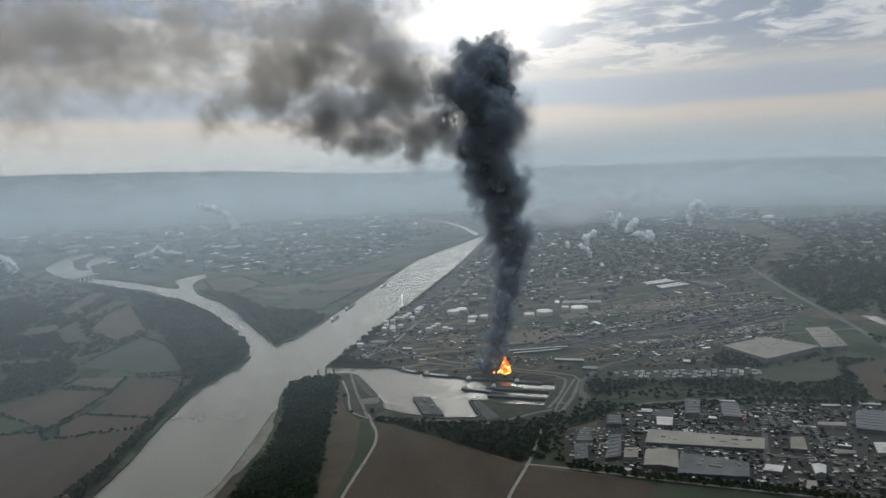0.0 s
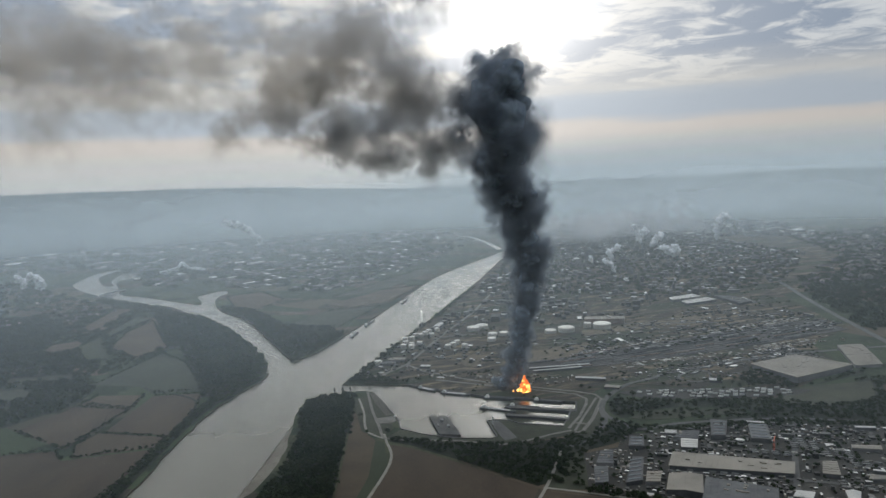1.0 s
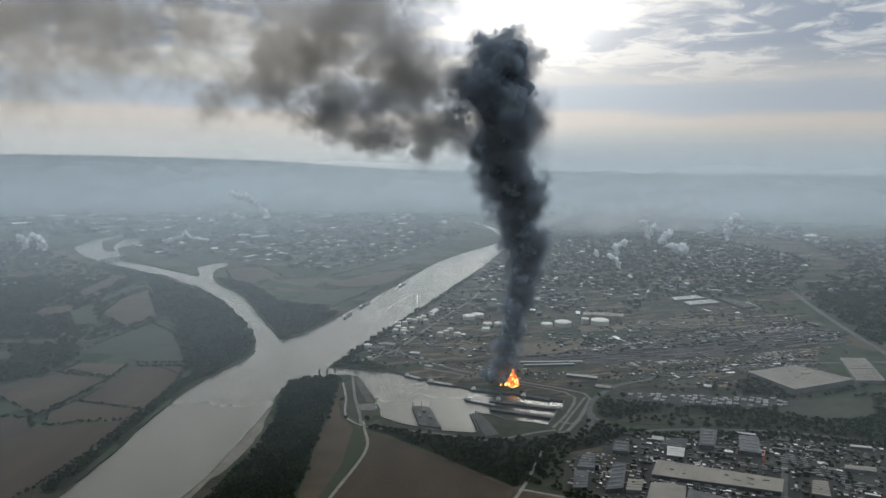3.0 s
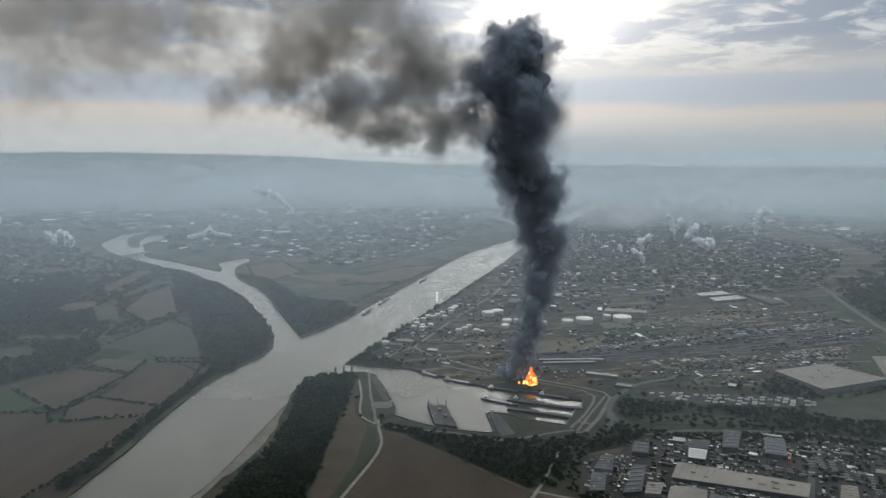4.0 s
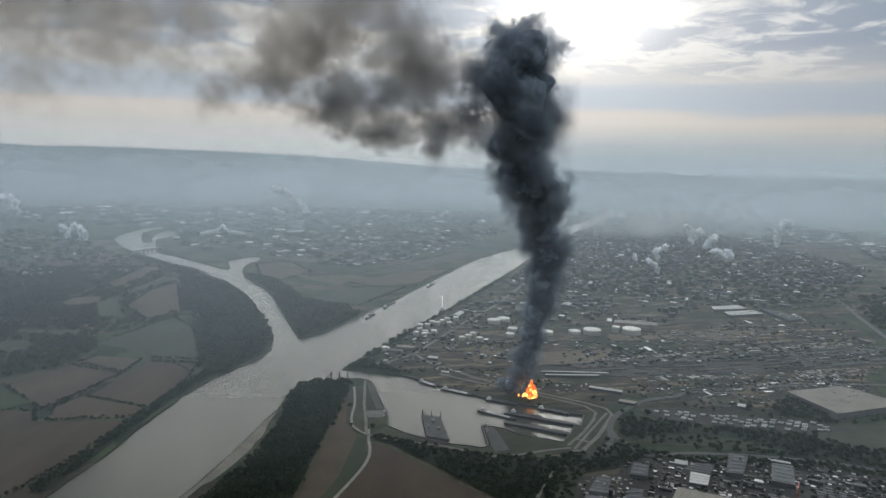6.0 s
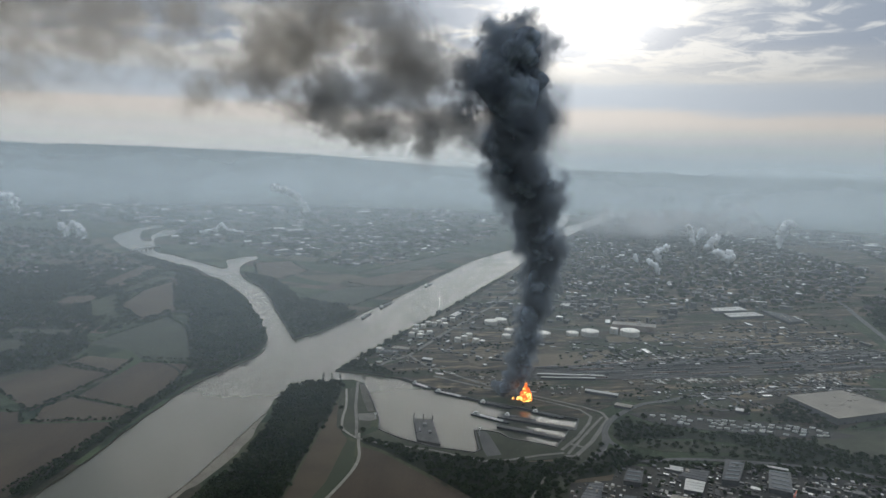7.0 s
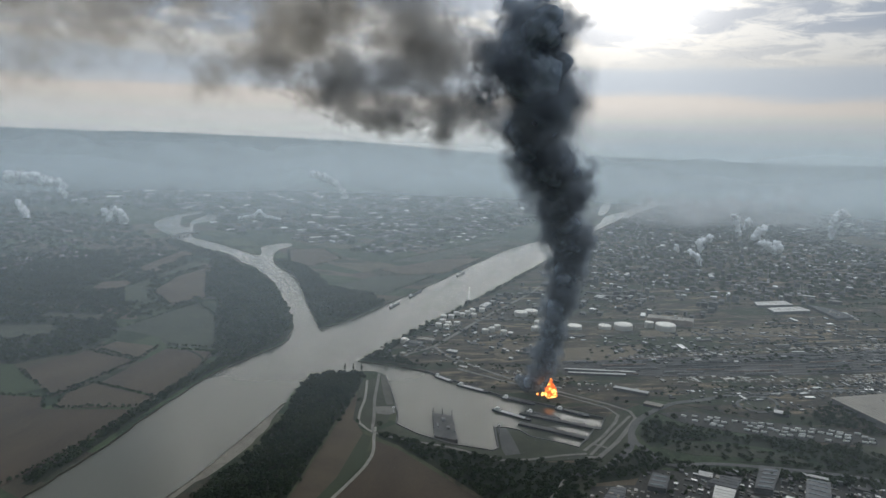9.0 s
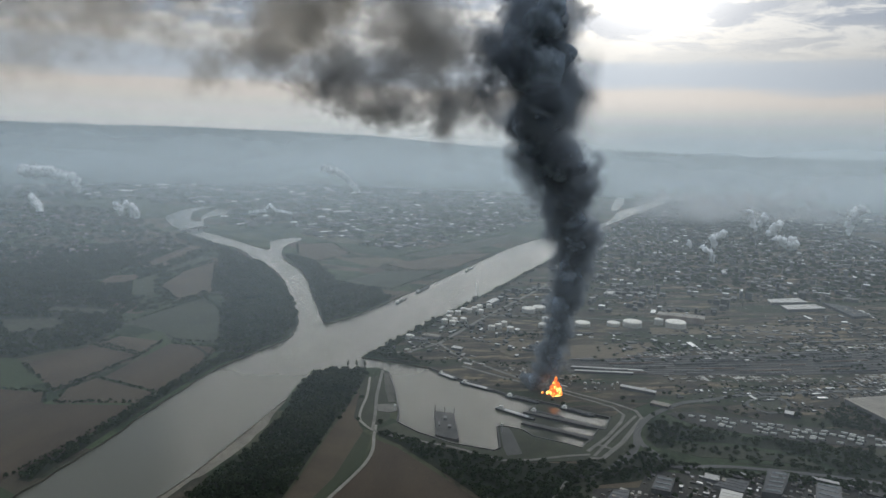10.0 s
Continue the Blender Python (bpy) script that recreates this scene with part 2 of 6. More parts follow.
def inside(poly, x, y):
    hit, j = False, len(poly) - 1
    for i in range(len(poly)):
        (xi, yi), (xj, yj) = poly[i], poly[j]
        if (yi > y) != (yj > y) and x < (xj - xi) * (y - yi) / (yj - yi) + xi:
            hit = not hit
        j = i
    return hit


# ---- land and water ----
from mathutils.geometry import delaunay_2d_cdt

LEFT_BANK = [(-275, -900), (-273, 300), (-271, 568), (-274, 618), (-274, 709), (-272, 762), (-256, 829), (-246, 885), (-256, 930)]
ISLAND_BANK = [(-229, 953), (-206, 990), (-186, 1069), (-164, 1156), (-122, 1343), (-48, 1693), (18, 1900), (209, 2380), (278, 2784), (375, 3060), (483, 3414), (562, 3800), (610, 4050)]
HARBOUR_BANK = [(790, 4050), (624, 3577), (484, 3187), (380, 2838), (277, 2445), (200, 2151), (35, 1510), (-46, 1175), (-84, 1034), (-114, 897), (-137, 829)]
SPIT_BANK = [(-130, 795), (-168, 762), (-171, 718), (-164, 670), (-158, 610), (-163, 549), (-173, 506), (-172, 300), (-170, -900)]


def wobble(points, size, scale):
    return [Vector((p.x + size * noise.noise((p.x * scale, p.y * scale, 0.0)), p.y + size * noise.noise((p.x * scale, p.y * scale, 7.0)))) for p in points]


RHINE = wobble(curve_through(LEFT_BANK, 12) + curve_through(ISLAND_BANK, 14) + curve_through(HARBOUR_BANK, 14) + curve_through(SPIT_BANK, 12), 3.0, 0.04)
SIDE_LEFT = [(-250, 885), (-264, 948), (-314, 1045), (-370, 1151), (-433, 1250), (-496, 1317), (-548, 1378), (-622, 1463), (-671, 1494), (-750, 1543), (-841, 1626), (-943, 1721), (-1050, 1851), (-1100, 1950), (-1140, 2128), (-1129, 2260)]
SIDE_RIGHT = [(-1088, 2230), (-1090, 2084), (-1044, 1979), (-970, 1856), (-934, 1840), (-1000, 1965), (-1050, 2141), (-1009, 2128), (-956, 2024), (-962, 1919), (-908, 1812), (-823, 1668), (-763, 1628), (-673, 1559), (-617, 1516), (-556, 1470), (-568, 1512), (-600, 1578), (-591, 1640), (-561, 1666), (-540, 1615), (-544, 1547), (-508, 1438), (-458, 1351), (-403, 1289), (-353, 1200), (-302, 1096), (-255, 1002), (-229, 953)]
SIDE_ARM = wobble(curve_through(SIDE_LEFT, 14) + curve_through(SIDE_RIGHT, 14), 3.0, 0.05)
BASIN = [Vector(p) for p in [(-140, 829), (-95, 825), (-54, 815), (-25, 796), (8, 776), (36, 760), (67, 751), (95, 742), (116, 733), (136, 727), (133, 713), (131, 700), (124, 697), (121, 687), (118, 676), (113, 666), (110, 656), (96, 661), (69, 668), (59, 679), (46, 682), (36, 681), (43, 639), (39, 633), (4, 637), (-30, 651), (-52, 667), (-56, 690), (-64, 713), (-78, 751), (-94, 790), (-108, 800), (-128, 794)]]
LAKE = [Vector(p) for p in [(649, 987), (672, 975), (690, 940), (720, 880), (690, 850), (640, 905)]]
FAR_DOCK = [Vector(p) for p in [(250, 2800), (254, 2906), (343, 3795), (403, 3961), (305, 3020), (268, 2800)]]
FAR_ARM = [Vector(p) for p in [(-10, 3120), (84, 2900), (140, 2610), (165, 2330), (185, 2380), (165, 2640), (105, 2930), (20, 3140)]]
WATERS = [RHINE, SIDE_ARM, BASIN, LAKE, FAR_DOCK, FAR_ARM]
FAR = 4300.0


def is_water(x, y):
    return any(inside(w, x, y) for w in WATERS)


def build_land():
    verts, edges = [], []
    for poly in WATERS:
        base = len(verts)
        verts += [Vector((p[0], p[1])) for p in poly]
        edges += [(base + i, base + (i + 1) % len(poly)) for i in range(len(poly))]
    base = len(verts)
    for i in range(72):
        a = math.tau * i / 72
        verts.append(Vector((FAR * math.cos(a), FAR * math.sin(a))))
        edges.append((base + i, base + (i + 1) % 72))
    vs, es, fs, _, _, _ = delaunay_2d_cdt(verts, edges, [], 0, 0.01)
    land, water_edges = [], {}
    for f in fs:
        c = sum((vs[i] for i in f), Vector((0, 0))) / 3
        if is_water(c.x, c.y):
            for a, b in zip(f, (*f[1:], f[0])):
                water_edges[(b, a)] = True
        else:
            land.append(f)
    me = mesh_from("ground", [(v.x, v.y, 0.0) for v in vs], land, M_GROUND)
    ob = tagged(new("ground", me), "wide flat river plain of dull green meadows and brown fields", "ground", kind="structure")
    # banks that go down into the water
    sv, sf = [], []
    for f in land:
        for a, b in zip(f, (*f[1:], f[0])):
            if (a, b) in water_edges:
                k = len(sv)
                sv += [(vs[a].x, vs[a].y, 0.0), (vs[b].x, vs[b].y, 0.0), (vs[b].x, vs[b].y, -3.0), (vs[a].x, vs[a].y, -3.0)]
                sf.append((k, k + 1, k + 2, k + 3))
    tagged(new("river_bank", mesh_from("river_bank", sv, sf, M_BANK)), "steep earth and stone bank along the waterline", "bank", kind="structure")
    k = 1600
    w = mesh_from("water", [(-k, -1000, -1.2), (k, -1000, -1.2), (k, 4100, -1.2), (-k, 4100, -1.2)], [(0, 1, 2, 3)], M_WATER)
    tagged(new("water", w), "calm grey-green river water that mirrors the bright sky", "water", kind="structure")


build_land()


def build_hills():
    """A ring of far wooded hills, higher in the east."""
    verts, faces, n, rows = [], [], 360, 7
    for i in range(n):
        a = math.tau * i / n
        az = math.degrees(math.atan2(math.cos(a), math.sin(a)))
        left = max(0.0, min(1.0, (-az - 2) / 20)) if az > -120 else 0.6
        top = 212 + 62 * left * left * (3 - 2 * left) + 14 * noise.noise((math.cos(a) * 7, math.sin(a) * 7, 3)) + 7 * noise.noise((math.cos(a) * 19, math.sin(a) * 19, 3))
        for r in range(rows):
            u = r / (rows - 1)
            rad = 4250 + 480 * u
            z = -2 + (top + 2) * u ** 1.15 + (7 * noise.noise((math.cos(a) * 25, math.sin(a) * 25, r * 0.7)) if 0 < r < rows - 1 else 0)
            verts.append((rad * math.cos(a), rad * math.sin(a), z))
    for i in range(n):
        for r in range(rows - 1):
            j = (i + 1) % n
            faces.append((i * rows + r, j * rows + r, j * rows + r + 1, i * rows + r + 1))
    tagged(new("backdrop", mesh_from("backdrop", verts, faces, M_HILL, True)), "long low ridge of wooded hills in blue haze", "hills", kind="structure")


build_hills()

# ---- haze over the plain, put into upright see-through rings ----
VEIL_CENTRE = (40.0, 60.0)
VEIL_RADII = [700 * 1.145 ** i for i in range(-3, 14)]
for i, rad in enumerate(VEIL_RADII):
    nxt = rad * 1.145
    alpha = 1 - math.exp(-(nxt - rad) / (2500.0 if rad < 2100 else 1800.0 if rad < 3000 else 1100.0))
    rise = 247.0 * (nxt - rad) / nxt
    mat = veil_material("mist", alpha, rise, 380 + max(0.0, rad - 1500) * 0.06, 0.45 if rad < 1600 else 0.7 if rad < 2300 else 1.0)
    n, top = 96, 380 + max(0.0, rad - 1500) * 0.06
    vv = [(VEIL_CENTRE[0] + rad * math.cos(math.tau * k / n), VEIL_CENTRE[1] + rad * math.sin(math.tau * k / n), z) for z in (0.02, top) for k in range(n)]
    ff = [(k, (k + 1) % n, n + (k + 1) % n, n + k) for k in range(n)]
    tagged(new("haze_sheet", mesh_from("haze_sheet", vv, ff, mat, True)), "pale blue see-through ring sheet standing in for haze over the plain", "haze", group="layers of haze", kind="stuff")

# ---- smoke ----


def tufts(name, rng, puffs, material, kids=14, count=26, lobe=(0.28, 0.50), reach=(0.45, 0.85), size=(0.50, 0.85), core=12):
    """Billowing puffs (x, y, z, radius, density), each a heap of round lobes, each lobe many soft six-sided tufts that catch the light as the lobe does."""
    cs, ns, rs, ds = [], [], [], []
    for x, y, z, r, dens in puffs:
        d = rng.normal(size=(kids, 3))
        d /= np.linalg.norm(d, axis=1)[:, None]
        kc, kr = d * (r * rng.uniform(*reach, (kids, 1))), r * rng.uniform(*lobe, kids)
        which = np.repeat(np.arange(kids), count)
        n = len(which)
        e = rng.normal(size=(n, 3))
        e /= np.linalg.norm(e, axis=1)[:, None]
        cs.append(kc[which] + e * (kr[which] * rng.uniform(0.45, 1.0, n))[:, None] + (x, y, z))
        ns.append(e + 0.5 * d[which])
        rs.append(kr[which] * rng.uniform(*size, n))
        ds.append(dens * 0.85 * rng.uniform(0.6, 1.2, n))
        if core:
            e = rng.normal(size=(core, 3))
            e /= np.linalg.norm(e, axis=1)[:, None]
            cs.append(e * (r * rng.uniform(0.1, 0.5, core))[:, None] + (x, y, z))
            ns.append(e)
            rs.append(r * rng.uniform(0.40, 0.60, core))
            ds.append(np.full(core, dens * 0.9))
    c, nrm, rad, dens = np.concatenate(cs), np.concatenate(ns), np.concatenate(rs), np.concatenate(ds)
    nrm /= np.linalg.norm(nrm, axis=1)[:, None]
    u = rng.normal(size=c.shape)
    u /= np.linalg.norm(u, axis=1)[:, None]
    v = np.cross(u, rng.normal(size=c.shape))
    v /= np.linalg.norm(v, axis=1)[:, None]
    n = len(c)
    verts = np.empty((n, 7, 3))
    verts[:, 0] = c
    for k in range(6):
        a = math.tau * k / 6
        verts[:, k + 1] = c + (u * math.cos(a) + v * math.sin(a)) * rad[:, None]
    fan = np.array([(0, k + 1, (k + 1) % 6 + 1) for k in range(6)])
    index = (np.arange(n)[:, None, None] * 7 + fan[None]).reshape(-1)
    me = bpy.data.meshes.new(name)
    me.vertices.add(7 * n)
    me.vertices.foreach_set("co", verts.astype(np.float32).ravel())
    me.loops.add(18 * n)
    me.loops.foreach_set("vertex_index", index.astype(np.int32))
    me.polygons.add(6 * n)
    me.polygons.foreach_set("loop_start", np.arange(0, 18 * n, 3, dtype=np.int32))
    me.update(calc_edges=True)
    me.polygons.foreach_set("use_smooth", [True] * len(me.polygons))
    me.normals_split_custom_set_from_vertices(np.repeat(nrm, 7, axis=0).tolist())
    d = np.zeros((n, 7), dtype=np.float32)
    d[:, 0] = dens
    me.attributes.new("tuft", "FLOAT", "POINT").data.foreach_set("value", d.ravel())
    me.materials.append(material)
    return me


def billow_body(name, rng, puffs, material, voxel, kids=15, shrink=0.80):
    """The dense heart of a cloud: round lobes grown together into one smooth lumpy skin."""
    bm = bmesh.new()
    for x, y, z, r, _ in puffs:
        r *= shrink
        for k in range(kids + 1):
            d = Vector(rng.normal(size=3)).normalized() * r * rng.uniform(0.45, 0.80) if k else Vector((0, 0, 0))
            lobe = r * rng.uniform(0.20, 0.46) if k else r * 0.70
            bmesh.ops.create_icosphere(bm, subdivisions=2, radius=lobe, matrix=Matrix.Translation(Vector((x, y, z)) + d))
    ob = part(name, bm, material)
    if not voxel:
        ob.data.polygons.foreach_set("use_smooth", [True] * len(ob.data.polygons))
        return ob
    skin = ob.modifiers.new("skin", "REMESH")
    skin.mode, skin.voxel_size, skin.use_smooth_shade = "VOXEL", voxel, True
    soft = ob.modifiers.new("soft", "SMOOTH")
    soft.factor, soft.iterations = 0.5, 3
    me = bpy.data.meshes.new_from_object(ob.evaluated_get(bpy.context.evaluated_depsgraph_get()))
    ob.modifiers.clear()
    ob.data = me
    for v in me.vertices:
        p = v.co / (voxel * 5)
        v.co += v.normal * voxel * (1.6 * noise.noise(p) + 1.0 * noise.noise(p * 2.3))
    return ob


def along(points, gap=0.45):
    """Puffs strung along a line of (x, y, z, radius)."""
    out = []
    for a, b in zip(points, points[1:]):
        a, b = Vector(a), Vector(b)
        k = max(1, int((b.xyz - a.xyz).length / (gap * min(a[3], b[3]))))
        out += [tuple(a.lerp(b, j / k)) for j in range(k)]
    return out + [tuple(points[-1])]


def strung(rng, lines, gap, spread, dens):
    return [(x + rng.normal() * r * spread, y + rng.normal() * r * spread * 1.6, z + rng.normal() * r * spread * 0.6, r * rng.uniform(0.8, 1.15), dens) for line in lines for x, y, z, r in along(line, gap)]


def smoke(name, puffs, material, label, **shape):
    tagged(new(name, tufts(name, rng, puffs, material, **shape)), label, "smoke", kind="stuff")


rng = np.random.default_rng(5)
COLUMN = [(65, 785, 8, 13.8), (70, 783, 16, 18.4), (75, 780, 27, 18.4), (79, 777, 40, 17.2), (81, 774, 59, 16.1), (85, 771, 85, 17.2), (91, 768, 110, 18.4), (90, 764, 135, 20.7), (92, 759, 157, 23.0), (86, 753, 181, 24.1), (84, 743, 205, 27.6), (77, 726, 228, 32.2), (61, 704, 250, 34.5), (54, 679, 270, 40.2), (53, 654, 289, 45.1), (55, 634, 306, 45.1), (54, 622, 323, 41.4), (57, 614, 338, 30.4)]
LOBES = [(106, 757, 163, 15, 0.8), (101, 757, 150, 12, 0.7), (100, 742, 208, 14, 0.7), (66, 752, 192, 13, 0.5), (76, 640, 294, 14, 0.7), (74, 622, 318, 14, 0.7), (20, 640, 318, 15, 0.7), (18, 652, 292, 14, 0.6), (58, 614, 352, 12, 0.7), (40, 614, 346, 12, 0.6), (60, 786, 6, 9, 0.9), (54, 788, 8, 8, 0.6), (97, 726, 226, 13, 0.6)]
heart = strung(rng, [COLUMN], 0.42, 0.12, 0.46)
puffs = heart + [(x, y, z, r, 0.40) for x, y, z, r, _ in LOBES]
tagged(billow_body("smoke_column", rng, heart, M_SMOKE_CORE, 2.0, 15, 0.56), "thick black billowing smoke column rising from the fire", "smoke", kind="stuff")
smoke("smoke_fringe", puffs, M_SMOKE, "soft black fringe of the smoke column", kids=20, count=13, lobe=(0.20, 0.42), reach=(0.36, 0.92), size=(0.65, 1.25), core=0)
THIN = dict(kids=13, count=5, lobe=(0.24, 0.50), reach=(0.20, 0.90), size=(0.9, 1.7), core=0)
KNOT = [(14, 644, 284, 24), (-16, 614, 284, 27), (-45, 600, 289, 33), (-66, 598, 289, 28), (-84, 596, 285, 19)]
CROWN = [(26, 636, 314, 22), (2, 620, 326, 25), (-22, 604, 342, 29), (-42, 600, 366, 34), (-44, 600, 396, 36), (0, 600, 392, 26)]
smoke("smoke_drift", strung(rng, [KNOT], 0.42, 0.30, 0.26) + strung(rng, [CROWN], 0.45, 0.28, 0.16), M_SMOKE_DARK, "dark grey smoke knot bending away downwind", **THIN)
LINK = [(-4, 612, 306, 24), (-36, 600, 316, 28), (-62, 600, 330, 28), (-92, 597, 320, 27), (-110, 595, 300, 22)]
ROOF = [(-46, 600, 378, 33), (-104, 596, 378, 31), (-159, 590, 374, 33), (-212, 588, 376, 34), (-300, 585, 380, 38), (-395, 585, 382, 42), (-540, 585, 386, 54), (-720, 585, 392, 66)]
FRINGE = [(-100, 596, 286, 17), (-70, 598, 264, 11), (-40, 602, 263, 12), (-10, 612, 262, 12)]
smoke("smoke_drift", strung(rng, [LINK], 0.45, 0.34, 0.20) + strung(rng, [ROOF], 0.45, 0.36, 0.12) + strung(rng, [FRINGE], 0.45, 0.4, 0.14), M_SMOKE_MID, "grey smoke streaming away downwind under the clouds", **THIN)
BROWN = [(-8, 612, 318, 26), (-40, 602, 322, 30), (-60, 600, 340, 30), (-92, 598, 336, 32), (-118, 594, 316, 30), (-142, 590, 313, 29), (-172, 590, 304, 22)]
SHEET = [(-70, 598, 350, 29), (-159, 590, 349, 32), (-230, 588, 347, 34), (-310, 585, 346, 36), (-395, 585, 344, 40), (-540, 585, 342, 52), (-720, 585, 342, 64)]
RAGS = [(-170, 590, 322, 22), (-274, 585, 316, 27), (-380, 585, 302, 34), (-560, 585, 300, 46)]
smoke("smoke_veil", strung(rng, [BROWN], 0.45, 0.4, 0.17) + strung(rng, [SHEET], 0.45, 0.42, 0.13) + strung(rng, [RAGS], 0.5, 0.5, 0.05), M_SMOKE_THIN, "thin brownish smoke spread out by the wind", **THIN)

MIST = [(330, 2500, 40, 60), (520, 2560, 50, 80), (760, 2600, 40, 80), (980, 2700, 40, 70)]
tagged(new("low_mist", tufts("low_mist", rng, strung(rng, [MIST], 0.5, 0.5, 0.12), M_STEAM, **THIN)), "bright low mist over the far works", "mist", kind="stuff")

# ---- more materials ----
M_SOIL = surface("ploughed_soil", (0.040, 0.030, 0.020), (0.068, 0.050, 0.032), 0.02, 0.95, 0.6, stretch=(1.0, 0.3, 1))
M_SOIL_RED = surface("stubble_field", (0.052, 0.040, 0.026), (0.080, 0.061, 0.038), 0.02, 0.95, 0.5, stretch=(0.35, 1.0, 1))
M_CROP = surface("green_crop", (0.026, 0.035, 0.017), (0.042, 0.051, 0.026), 0.02, 0.95, 0.5, stretch=(1.0, 0.4, 1))
M_GREY_CROP = surface("grey_green_field", (0.026, 0.033, 0.020), (0.040, 0.047, 0.028), 0.015, 0.95, 0.4)
M_MEADOW = surface("meadow_grass", (0.029, 0.033, 0.020), (0.050, 0.053, 0.032), 0.04, 0.95, 0.6)
# dark green floor colour, with the shade below the crowns put into it
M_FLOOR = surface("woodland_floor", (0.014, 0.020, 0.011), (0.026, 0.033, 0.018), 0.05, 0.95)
M_SAND = surface("gravel_sand", (0.13, 0.115, 0.09), (0.21, 0.19, 0.15), 0.05, 0.95)
M_ROAD = surface("worn_asphalt", (0.060, 0.060, 0.055), (0.100, 0.097, 0.088), 0.08, 0.9)
M_TRACK = surface("pale_dirt_track", (0.17, 0.155, 0.125), (0.26, 0.24, 0.20), 0.1, 0.95)
M_YARD = surface("works_yard", (0.020, 0.020, 0.018), (0.052, 0.049, 0.040), 0.03, 0.92, 0.3)


def works_ground_material():
    """Grey and brown works land with scrub and bare sand, drawn out along the railway."""
    m = bpy.data.materials.new("works_ground")
    m.use_nodes = True
    t = Tree(m.node_tree)
    bsdf = t.nodes["Principled BSDF"]
    co = t.add("ShaderNodeNewGeometry").outputs["Position"]
    co = t.add("ShaderNodeVectorRotate", {"Vector": co, "Angle": -0.33}).outputs[0]
    co = t.add("ShaderNodeVectorMath", {0: co, 1: (0.4, 1.5, 1.0)}, operation="MULTIPLY").outputs[0]
    a, b, c = t.noise(co, 0.011, 4.0, 0.6), t.noise(co, 0.05, 5.0, 0.65, 0.4), t.noise(co, 0.4, 4.0, 0.7)
    col = t.mix(t.ramp(b, (0.38, 0.62, 0.0, 1.0)), (0.034, 0.032, 0.026, 1), (0.088, 0.072, 0.050, 1))
    col = t.mix(t.ramp(a, (0.50, 0.58, 0.0, 0.85)), col, (0.030, 0.040, 0.023, 1))
    col = t.mix(t.ramp(t.math("SUBTRACT", b, t.math("MULTIPLY", a, 0.5)), (0.31, 0.40, 0.0, 0.85)), col, (0.165, 0.128, 0.080, 1))
    col = t.mix(1.0, col, t.mix(c, (0.6, 0.6, 0.6, 1), (1.4, 1.4, 1.4, 1)), "MULTIPLY")
    t.links.new(col, bsdf.inputs["Base Color"])
    bsdf.inputs["Roughness"].default_value = 0.95
    bsdf.inputs["Specular IOR Level"].default_value = 0.1
    return m


M_PLANT_GROUND = works_ground_material()
M_SLOPE = surface("stone_slope", (0.055, 0.052, 0.042), (0.095, 0.088, 0.070), 0.06, 0.95, 0.5)
M_TAN = surface("bare_tan_soil", (0.075, 0.060, 0.040), (0.135, 0.108, 0.070), 0.02, 0.95, 0.25, stretch=(0.5, 1.5, 1))
M_BALLAST = surface("railway_ballast", (0.030, 0.029, 0.027), (0.055, 0.052, 0.047), 0.05, 0.95, stretch=(0.3, 1.6, 1))
M_STEEL = surface("rail_steel", (0.07, 0.062, 0.055), (0.12, 0.11, 0.10), 0.3, 0.7, metal=0.0)
M_LEAF = surface("leaves", (0.019, 0.030, 0.016), (0.040, 0.053, 0.026), 0.03, 0.85, 0.5, island=0.4, spec=0.05)
M_LEAF_TALL = surface("poplar_leaves", (0.022, 0.030, 0.017), (0.040, 0.050, 0.025), 0.1, 0.85, island=0.6, spec=0.2)
M_BARK = surface("bark", (0.05, 0.042, 0.034), (0.09, 0.078, 0.06), 0.8, 0.95)
M_WALL_PALE = surface("pale_cladding", (0.15, 0.148, 0.138), (0.23, 0.225, 0.21), 0.08, 0.7, per_object=0.3)
M_WALL_GREY = surface("grey_cladding", (0.060, 0.063, 0.062), (0.11, 0.112, 0.11), 0.08, 0.75, per_object=0.4)
M_WALL_BRICK = surface("brick_and_render", (0.14, 0.10, 0.08), (0.28, 0.23, 0.19), 0.1, 0.85, per_object=0.5)
M_ROOF_PALE = surface("pale_roof_sheet", (0.17, 0.152, 0.12), (0.245, 0.22, 0.178), 0.05, 0.7, 0.8, per_object=0.15)
M_ROOF_GREY = surface("grey_roof_felt", (0.060, 0.062, 0.062), (0.115, 0.114, 0.11), 0.07, 0.85, per_object=0.5)
M_ROOF_WHITE = surface("white_roof_sheet", (0.34, 0.33, 0.295), (0.48, 0.465, 0.42), 0.06, 0.55, per_object=0.2)
M_GLAZING = surface("roof_glazing", (0.05, 0.06, 0.065), (0.10, 0.115, 0.12), 0.2, 0.55, spec=0.35)
M_DOOR = surface("dark_gate", (0.035, 0.037, 0.04), (0.07, 0.072, 0.075), 0.3, 0.7)
M_TANK = surface("white_tank_paint", (0.44, 0.42, 0.36), (0.60, 0.57, 0.50), 0.12, 0.5, per_object=0.1)
# cream roofs paler than the shells: light on the domes put into the colour
M_LIT_DOME = surface("lit_cream_tank_roof", (0.54, 0.51, 0.43), (0.70, 0.67, 0.58), 0.12, 0.5, per_object=0.15)
M_PIPE = surface("pipe_steel", (0.28, 0.28, 0.27), (0.45, 0.45, 0.43), 0.2, 0.5, metal=0.3)
M_CONCRETE = surface("concrete", (0.105, 0.098, 0.082), (0.17, 0.158, 0.135), 0.08, 0.9, 0.7)
